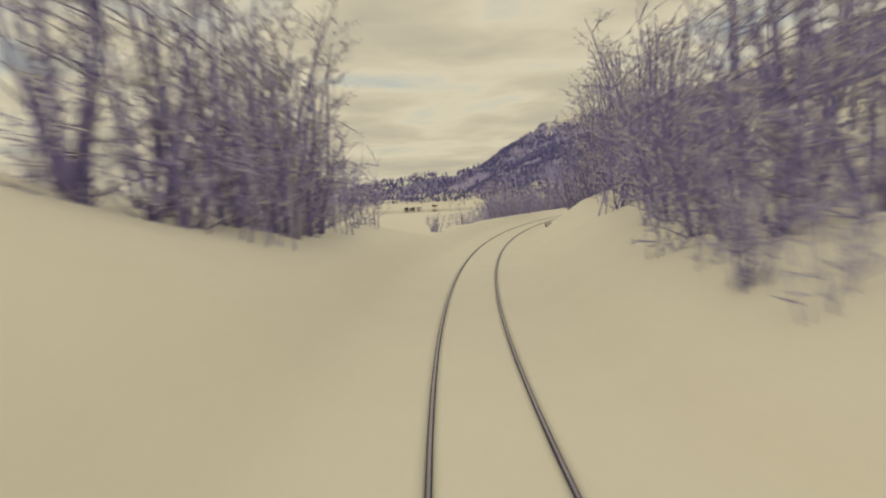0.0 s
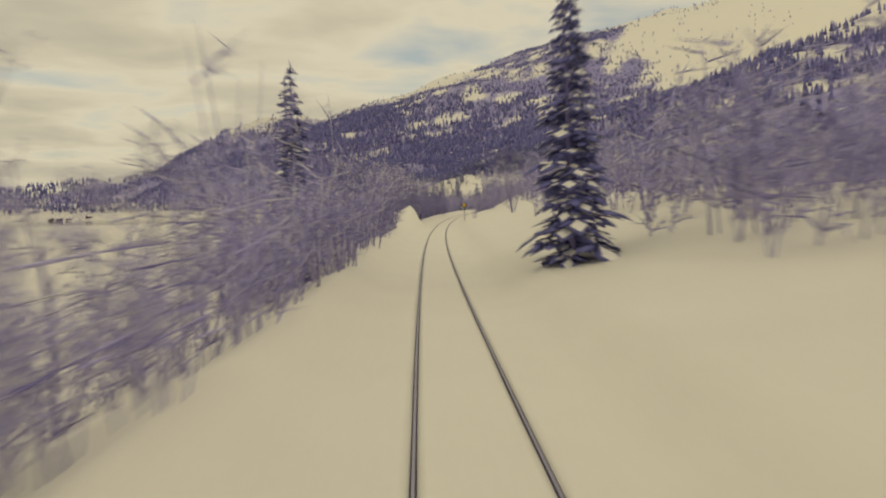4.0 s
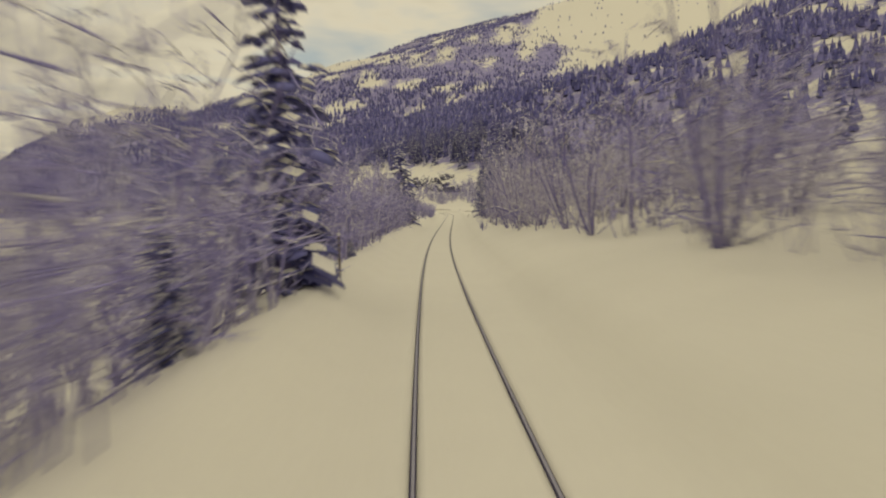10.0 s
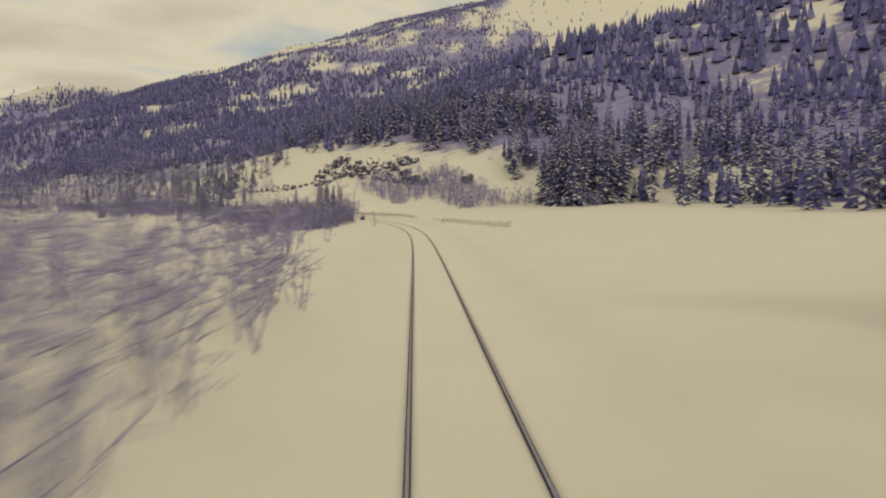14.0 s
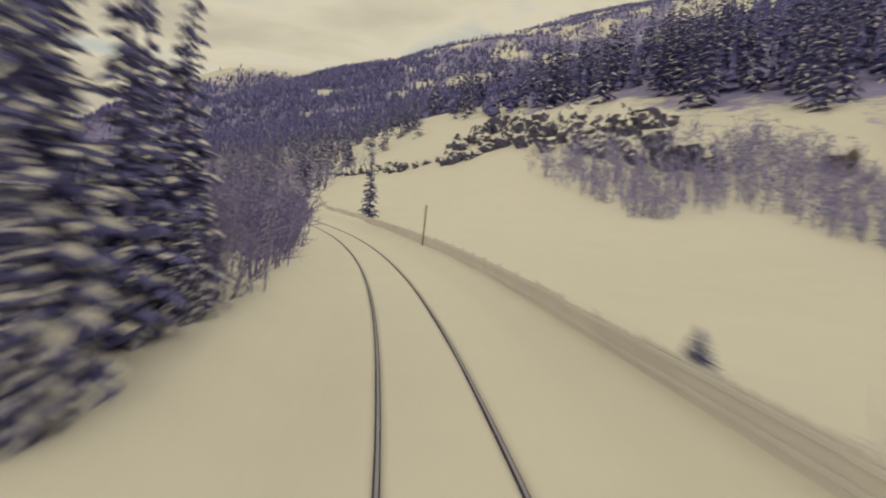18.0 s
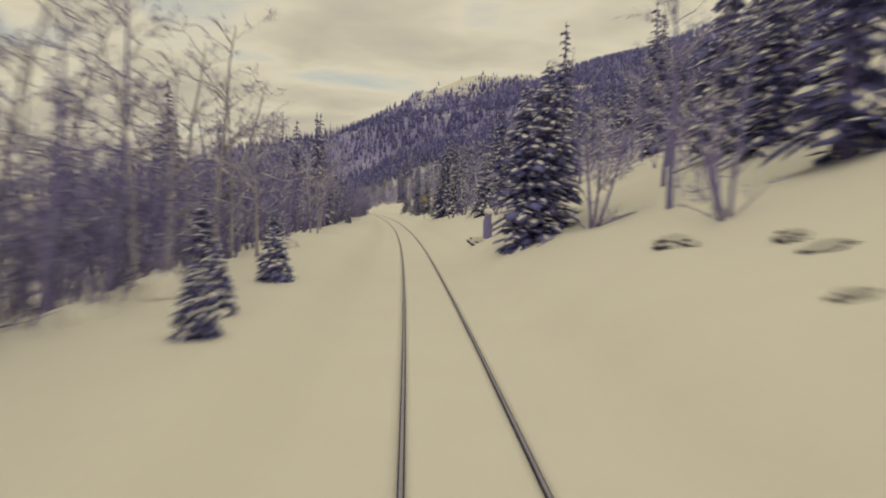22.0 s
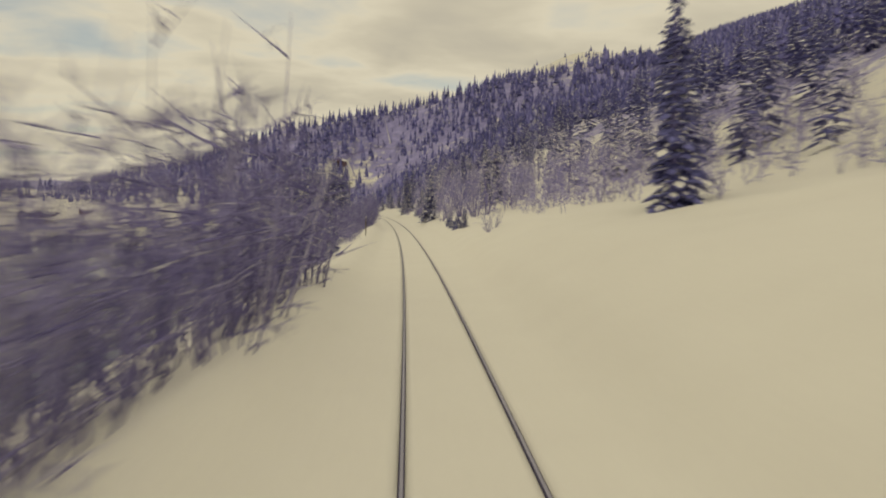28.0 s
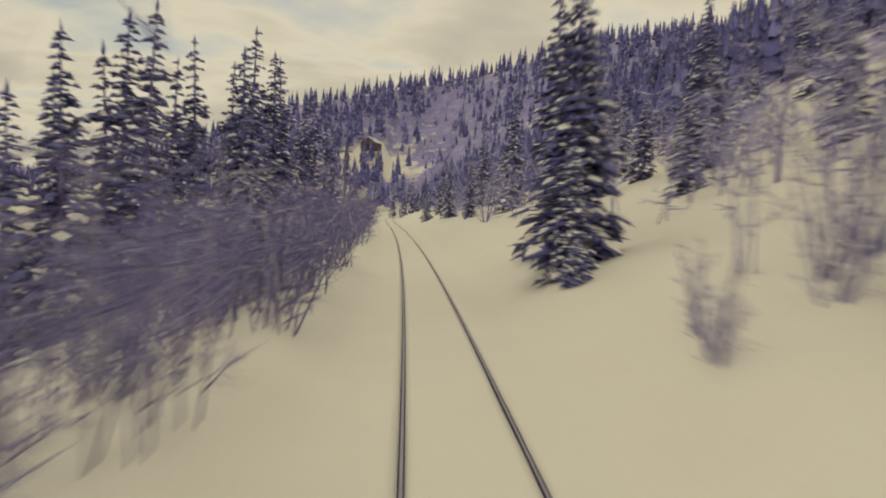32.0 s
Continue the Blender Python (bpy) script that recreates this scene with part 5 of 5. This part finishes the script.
plate("face", [(-0.31, 3.265), (0, 2.72), (0.31, 3.265)], -0.088, 0.006, sign_yellow, ob, "yellow reflective face")
cu = bpy.data.curves.new("figure", "FONT")
cu.body, cu.size, cu.extrude, cu.align_x, cu.align_y = "9", 0.38, 0.003, "CENTER", "CENTER"
tmp = bpy.data.objects.new("figure", cu)
scene.collection.objects.link(tmp)
fig = bpy.data.meshes.new_from_object(tmp.evaluated_get(bpy.context.evaluated_depsgraph_get()))
bpy.data.objects.remove(tmp)
fo = put("figure", fig, sign_red, ob, "dark red figure nine")
fo.matrix_basis = pose(0, -0.094, 3.08, 90, 0, 0)
plate("collar", [(-0.06, 2.05), (0.06, 2.05), (0.06, 2.11), (-0.06, 2.11)], -0.065, 0.13, galvanised, ob)
ob.matrix_basis = facing(24.87, 3.6)

# diamond board seen from behind
ob = new("diamond_sign")
tagged(ob, "plain grey back of a diamond railway board on a pole", "railway sign")
pipe("pole", 0.045, 0, 2.8, rust, ob)
plate("board", [(0, 2.0), (0.45, 2.45), (0, 2.9), (-0.45, 2.45)], 0.06, 0.02, sign_grey, ob, "bare grey metal back")
plate("bracket", [(-0.03, 2.1), (0.03, 2.1), (0.03, 2.8), (-0.03, 2.8)], -0.07, 0.12, sign_black, ob, "dark mounting rail")
ob.matrix_basis = facing(21.36, -3.3)


def marker(t, u, h, mat, name, label, lean=0):
    ob = new(name)
    tagged(ob, label, "post", "posts along the line")
    pipe("pole", 0.04, 0, h, mat, ob, 8)
    bm = bmesh.new()
    bmesh.ops.create_uvsphere(bm, u_segments=8, v_segments=4, radius=0.06)
    bmesh.ops.translate(bm, vec=(0, 0, h), verts=bm.verts)
    part("cap", bm, snow_load, ob, "little cap of snow")
    ob.matrix_basis = facing(t, u) @ pose(0, 0, 0, 0, lean, 0)


for t, u, h, lean in [(9.74, 3.0, 2.15, 0), (13.55, 5.7, 2.1, 0), (19.13, 2.9, 2.4, 2), (10.69, -3.3, 1.6, 0), (29.72, -3.4, 1.6, 0), (32.5, -3.3, 0.6, 0), (16.95, -3.4, 1.2, 0)]:
    marker(t, u, h, wood_old, "snow_pole", "thin dark snow-marker pole standing in the snow", lean)
for t, u, h in [(1.73, -3.9, 1.0), (13.62, 3.4, 0.7)]:
    marker(t, u, h, wood_old, "fence_post", "old weathered wooden fence post", 3)

# telegraph pole
ob = new("telegraph_pole")
tagged(ob, "tall grey wooden telegraph pole with a crossarm", "telegraph pole")
pipe("pole", 0.11, 0, 10.5, wood_old, ob)
bm = bmesh.new()
box(bm, -0.8, 0.8, -0.2, -0.1, 9.6, 9.75)
part("crossarm", bm, wood_old, ob)
for k in (-0.7, -0.3, 0.3, 0.7):
    pipe("insulator", 0.035, 9.75, 9.9, sign_grey, ob, 8).location = (k, -0.15, 0)
ob.matrix_basis = facing(34.7, -6.6)


# snow fence beside the field: posts and paling panels
ob = tagged(new("snow_fence"), "weathered pale timber paling fence half drifted over with snow", "fence")
FENCE = [(16.45, 11.5), (16.7, 11.8), (17.1, 12.6), (17.5, 10.5), (17.44, 7.0), (17.40, 4.4), (17.55, 3.3), (18.3, 3.0), (19.3, 3.0), (19.9, 3.2), (20.22, 4.5), (20.5, 4.9), (20.7, 5.2), (21.02, 6.0), (21.42, 7.9), (21.75, 9.4)]
bm = bmesh.new()
box(bm, -0.04, 0.04, -0.04, 0.04, -0.3, 0.62)
bmesh.ops.bevel(bm, geom=[e for e in bm.edges], offset=0.01, segments=1, affect="EDGES")
post_me = bpy.data.meshes.new("post")
bm.to_mesh(post_me)
bm.free()
post_me.materials.append(fence_wood)
SPAN = 2.6
bm = bmesh.new()
for k in range(17):
    px = SPAN * (k + 0.5) / 17
    box(bm, px - 0.06, px + 0.06, -0.012, 0.012, -0.25, 0.52 + 0.04 * math.sin(k * 2.1))
for pz in (0.10, 0.38):
    box(bm, 0, SPAN, 0.014, 0.045, pz, pz + 0.07)
panel_me = bpy.data.meshes.new("panel")
bm.to_mesh(panel_me)
bm.free()
panel_me.materials.append(fence_wood)
spots = []
for (t0, u0), (t1, u1) in zip(FENCE, FENCE[1:]):
    p, q = (Vector(ground(*k)).xy for k in ((t0, u0), (t1, u1)))
    n = max(1, round((q - p).length / SPAN))
    spots += [(t0 + (t1 - t0) * k / n, u0 + (u1 - u0) * k / n) for k in range(n)]
spots = [Vector(ground(*k)) for k in spots + FENCE[-1:]]
for k, (last, here) in enumerate(zip(spots, spots[1:])):
    tall = 1.25 if k < 18 else 0.85
    a = here - last
    yaw = math.degrees(math.atan2(a.y, a.x))
    rise = math.degrees(math.atan2(a.z, a.xy.length))
    po = new("post", post_me)
    po.parent, po.matrix_basis = ob, pose(last.x, last.y, last.z, dice.uniform(-3, 3), dice.uniform(-3, 3), yaw) @ Matrix.Diagonal((1, 1, tall, 1))
    pa = new("panel", panel_me)
    pa["kind"] = "stuff"
    pa.parent, pa.matrix_basis = ob, pose(last.x, last.y, last.z, 0, -rise, yaw) @ Matrix.Diagonal((a.length / SPAN, 1, tall * dice.uniform(0.92, 1.08), 1))


def barn(width, depth, wall, ridge_h, mat, label):
    ob = tagged(new("barn"), label, "barn")
    bm = bmesh.new()
    box(bm, -width / 2, width / 2, -depth / 2, depth / 2, -0.5, wall)
    part("wall", bm, mat, ob)
    for sg in (-1, 1):
        bm = bmesh.new()
        e = [(0, ridge_h), (sg * (width / 2 + 0.3), wall - 0.25), (sg * (width / 2 + 0.3), wall - 0.05), (0, ridge_h + 0.22)]
        fr = [bm.verts.new((px, -depth / 2 - 0.3, pz)) for px, pz in e]
        bk = [bm.verts.new((px, depth / 2 + 0.3, pz)) for px, pz in e]
        bm.faces.new(fr)
        bm.faces.new(bk[::-1])
        for k in range(4):
            bm.faces.new((fr[k], bk[k], bk[(k + 1) % 4], fr[(k + 1) % 4]))
        bmesh.ops.recalc_face_normals(bm, faces=bm.faces)
        part("roof", bm, (roof_snow), ob, "roof slope covered with snow")
    for sg in (-1, 1):
        bm = bmesh.new()
        v = [bm.verts.new((px, sg * (depth / 2 - 0.001), pz)) for px, pz in ((-width / 2, wall), (width / 2, wall), (0, ridge_h))]
        v += [bm.verts.new((p.co.x, sg * (depth / 2 - 0.15), p.co.z)) for p in v]
        bm.faces.new(v[:3])
        bm.faces.new(v[3:][::-1])
        bmesh.ops.recalc_face_normals(bm, faces=bm.faces)
        part("gable", bm, mat, ob)
    bm = bmesh.new()
    box(bm, -0.6, 0.6, -depth / 2 - 0.05, -depth / 2 + 0.02, -0.3, 1.7)
    part("door", bm, sign_black, ob, "dark plank door")
    return ob


def farm_spot(ob, t, u, turn, sink=0.0):
    x, y, z = ground(t, u)
    ob.matrix_basis = pose(x, y, z - sink, 0, 0, turn)


farm_spot(barn(3.2, 5.0, 2.0, 3.3, wood_old, "small dark weathered field barn in the snow"), 4.3, -71.5, 10)
farm_spot(barn(3.0, 6.0, 1.5, 1.9, wood_old, "low dark timber shed in the snow"), 4.3, -76.5, 80)
farm_spot(barn(2.6, 2.6, 2.0, 2.7, wood_old, "small dark hut at the edge of the forest"), 19.98, 54, 20)
for k, (px, py) in enumerate([(-7, 1507), (-262, 1572), (-250, 1570), (-236, 1567), (-205, 1562), (-150, 1545)]):
    z = float(far_land(np.array(float(px)), np.array(float(py))))
    b = barn(6.0, 8.0, 2.6, 4.6, (paint_red, wood_old)[k % 2], "lakeside cabin under a snowy roof")
    b.matrix_basis = pose(px, py, max(z, -9.0) - 0.2, 0, 0, 35 * k)


# bowed and broken trunks
def bowed(t, u, reach, high, turn, label, thick=0.09):
    r = random.Random(int(t * 100))
    ob = tagged(new("bowed_birch"), label, "fallen tree", "bent and broken trees")
    tr, sn, cr = Cloth(), Cloth(), Cloth()
    pts = [np.array((reach * f, 0.25 * math.sin(4 * f), high * math.sin(f * 2.5) + 0.1)) for f in np.linspace(0, 1, 9)]
    tube(tr, pts, [thick * (1 - 0.75 * k / 8) for k in range(9)], 7)
    for k in range(8):
        cap_snow(sn, pts[k] + (0, 0, thick * 0.8), pts[k + 1] + (0, 0, thick * 0.7), thick * 0.8, thick * 0.6)
        for _ in range(9):
            spike(cr, pts[k], pts[k] + np.array((r.uniform(-0.2, 0.9), r.gauss(0, 0.6), r.uniform(-0.9, 0.5))), 0.012)
    put("trunk", tr.mesh("trunk"), bark_grey, ob)
    put("twig", cr.mesh("twig"), twig, ob)["kind"] = "stuff"
    put("snow", sn.mesh("snow"), snow_load, ob, "snow along the upper side")["kind"] = "stuff"
    x, y, z = ground(t, u)
    _, _, psi = track_at(station(t))
    ob.matrix_basis = pose(x, y, z - 0.1, 0, 0, math.degrees(float(psi)) + turn)


bowed(11.45, 6.0, 3.6, 1.3, 165, "bowed birch arching over the snow bank")
bowed(11.36, 6.6, 2.6, 0.9, 190, "bowed birch arching over the snow bank", 0.07)
bowed(31.27, 3.9, 1.7, 1.35, 165, "broken tree with an arching snow-covered branch", 0.085)
bowed(22.85, 4.6, 1.6, 0.35, 20, "fallen branch lying on the snow", 0.05)
bowed(12.05, -5.6, 2.6, 1.2, 20, "bowed birch arching over the snow bank", 0.07)
bowed(22.9, 7.5, 3.0, 0.7, -30, "fallen branch lying on the snow", 0.05)

# roots of an overturned stump on the face of the mound
ob = tagged(new("uprooted_stump"), "dark uprooted stump with stubby roots showing through the snow", "tree stump")
r = random.Random(66)
for k, (px, pz, r0, r1) in enumerate([(-0.62, 0.80, 0.24, 0.10), (-0.66, 0.02, 0.17, 0.20), (0.10, -0.02, 0.24, 0.20), (0.22, 0.86, 0.20, 0.07), (0.20, 1.02, 0.07, 0.08)]):
    cl = Cloth()
    p, q = np.array((0.0, 0.0, 0.42)), np.array((px, r.uniform(-0.2, 0.1), pz))
    tube(cl, [p, p * 0.5 + q * 0.5 + (0, 0, r.uniform(-0.05, 0.05)), q], [r0, (r0 + r1) * 0.5, r1], 8)
    cl.add([q + (0, 0, 0.02), q + (r1, 0, 0), q + (0, r1, 0), q - (r1, 0, 0), q - (0, r1, 0)], [(0, 1, 2), (0, 2, 3), (0, 3, 4), (0, 4, 1)])
    put("root", cl.mesh("root"), root_bark, ob)
ob.matrix_basis = facing(6.41, -2.2, 0.22) @ Matrix.Scale(0.58, 4)

ob = tagged(new("tree_stump"), "snow-capped broken tree stump beside the line", "tree stump")
cl = Cloth()
tube(cl, [np.array((0, 0, -0.2)), np.array((0.05, 0, 0.4)), np.array((0.02, 0.05, 1.2)), np.array((0.1, 0.02, 1.75))], [0.34, 0.26, 0.24, 0.16], 9)
put("trunk", cl.mesh("trunk"), bark_grey, ob)
hat = put("snow", lumpy("snow", 44, snow_load, 0.3, 0.6, 2), snow_load, ob, "cap of snow")
hat.location = (0.08, 0.02, 1.8)
ob.matrix_basis = facing(23.2, 4.0)


# ---------------------------------------------------------------- distant forest
def far_spot(x, y):
    """Height of the land at a place well away from the line."""
    s = np.arange(-300, LENGTH + 3600, 5.0)
    tx, ty, psi = track_at(s)
    right = x > np.interp(y, ty, tx)
    out = np.zeros(len(x))
    for sg, pick in ((1, right), (-1, ~right)):
        ex, ey = tx + sg * 60 * np.cos(psi), ty + sg * 60 * np.sin(psi)
        si = np.interp(y, ey, s)
        out[pick] = land(si, np.where(sg > 0, 60, -60) + x - np.interp(y, ey, ex))[pick]
    u = x - np.interp(y, ty, tx)
    return out, u


def cones(spots, tiers, sides, seed):
    """Simple conifers, each of a few ragged tiers."""
    r = np.random.RandomState(seed)
    n = len(spots)
    P = np.array(spots)
    vs, fs, base = [], [], 0
    for k in range(tiers):
        z0, z1 = 0.06 + 0.80 * k / tiers, min(1.0, 0.06 + 0.80 * k / tiers + 1.45 / tiers)
        rad = (0.22 if tiers < 4 else 0.17) * (1 - k / (tiers + 0.35))
        a = np.arange(sides) * 2 * math.pi / sides + r.uniform(0, 6, (n, 1))
        rr = rad * r.uniform(0.55, 1.3, (n, sides))
        zz = z0 + r.uniform(-0.05, 0.05, (n, sides))
        ring = np.stack([np.cos(a) * rr, np.sin(a) * rr, zz], -1)
        tip = np.zeros((n, 1, 3))
        tip[:, 0, 2] = z1
        v = np.concatenate([ring, tip], 1) * P[:, None, 3:4] + P[:, None, :3]
        f = np.array([(j, (j + 1) % sides, sides) for j in range(sides)])
        fs.append((f[None] + (np.arange(n) * (sides + 1))[:, None, None]).reshape(-1, 3) + base)
        vs.append(v.reshape(-1, 3))
        base += n * (sides + 1)
    return np.concatenate(vs), np.concatenate(fs)


def forest(seed, tries, box, keep, heights, umin=62):
    r = np.random.RandomState(seed)
    x, y = r.uniform(box[0], box[1], tries), r.uniform(box[2], box[3], tries)
    z, u = far_spot(x, y)
    ok = ((np.abs(u) > umin) | (y > float(TY[-1]) + 45)) & (r.uniform(0, 1, tries) < keep(x, y, z, u))
    h = r.uniform(heights[0], heights[1], tries) * (1 - 0.45 * smooth((z - 150) / 130))
    return np.stack([x, y, z - 0.3, h], -1)[ok]


def wooded(x, y, z, u):
    # the forest opens into clearings and thins out towards the bare tops
    glade = glades(x, y, z)
    dens = np.where(glade > 0.45, 0.10, np.where(glade > 0.28, 0.5, 0.95)) * (z > 2) * (1 - 0.94 * smooth((z - tree_top(x, y) + 15) / np.where(x > 660, 110, 45)))
    return dens * np.where((u > 0) & (y > 560) & (y < 830) & (u < 110), 0.15, 1)


hill = forest(31, 62000, (120, 1250, 150, 2350), wooded, (8, 14), 165)
knoll = forest(32, 12000, (-640, 420, 1850, 2330), lambda x, y, z, u: wooded(x, y, z, u) * (z > 4), (8, 13))
near_hill = forest(33, 15000, (-420, 360, 1280, 1700), lambda x, y, z, u: 0.85 * (z > 1.5) * (np.hypot((x + 5) / 18, (y - 1508) / 8) > 1), (6.5, 10.5), 14)
shore = forest(37, 5000, (-1650, -400, 1560, 2050), lambda x, y, z, u: 0.8 * (z > -8) * (waves(x, y, 90, 24) < 0.6), (7, 12))
v, f = cones(np.concatenate([hill, knoll, shore]), 2, 5, 1)
tagged(put("distant_forest", raw("distant_forest", v, f), far_fir), "dark spruce forest dusted with snow on the mountainside", "forest", kind="stuff")
mid = forest(36, 26000, (-60, 420, -60, 1420), lambda x, y, z, u: (u > 60) * (u < 170) * np.where(y > 860, 1.0, np.where(y > 540, 0.6 * (u > 74), 0.18)) * (waves(x, y + 2 * z, 60, 23) < 0.9), (6, 10), 60)
v, f = cones(mid, 6, 6, 4)
tagged(put("slope_forest", raw("slope_forest", v, f), far_fir), "close spruce forest on the slope above the line", "forest", kind="stuff")
v, f = cones(near_hill, 5, 6, 2)
tagged(put("hill_forest", raw("hill_forest", v, f), far_fir), "spruce forest on the wooded hill beyond the bend", "forest", kind="stuff")
FAR_SPRUCES = [spruce_shape(10.0, w, 60 + k, sn, 0.62) for k, (w, sn) in enumerate([(1.5, 0.6), (1.9, 0.75), (1.3, 0.45)])]
slope = forest(34, 15000, (-60, 330, -60, 1400), lambda x, y, z, u: (u > 0) * (u < 64) * np.where(y > 870, 0.95, np.where(y > 540, 0, 0.12)), (6, 10), 24)
belt = forest(35, 1900, (40, 330, 560, 940), lambda x, y, z, u: 1.0 * (u > 66) * (u < 115), (12, 17), 64)
spots = [(x, y, z, k * 2.4, h / 10) for k, (x, y, z, h) in enumerate(np.concatenate([slope, belt]))]
spread("slope_forest", [k[1].arrays() for k in FAR_SPRUCES], spots, needles, "dark spruces scattered over the slope above the line", "forest")
spread("snow_on_forest", [k[2].arrays() for k in FAR_SPRUCES], spots, snow_load, "snow lying on the spruces of the slope", "snow")
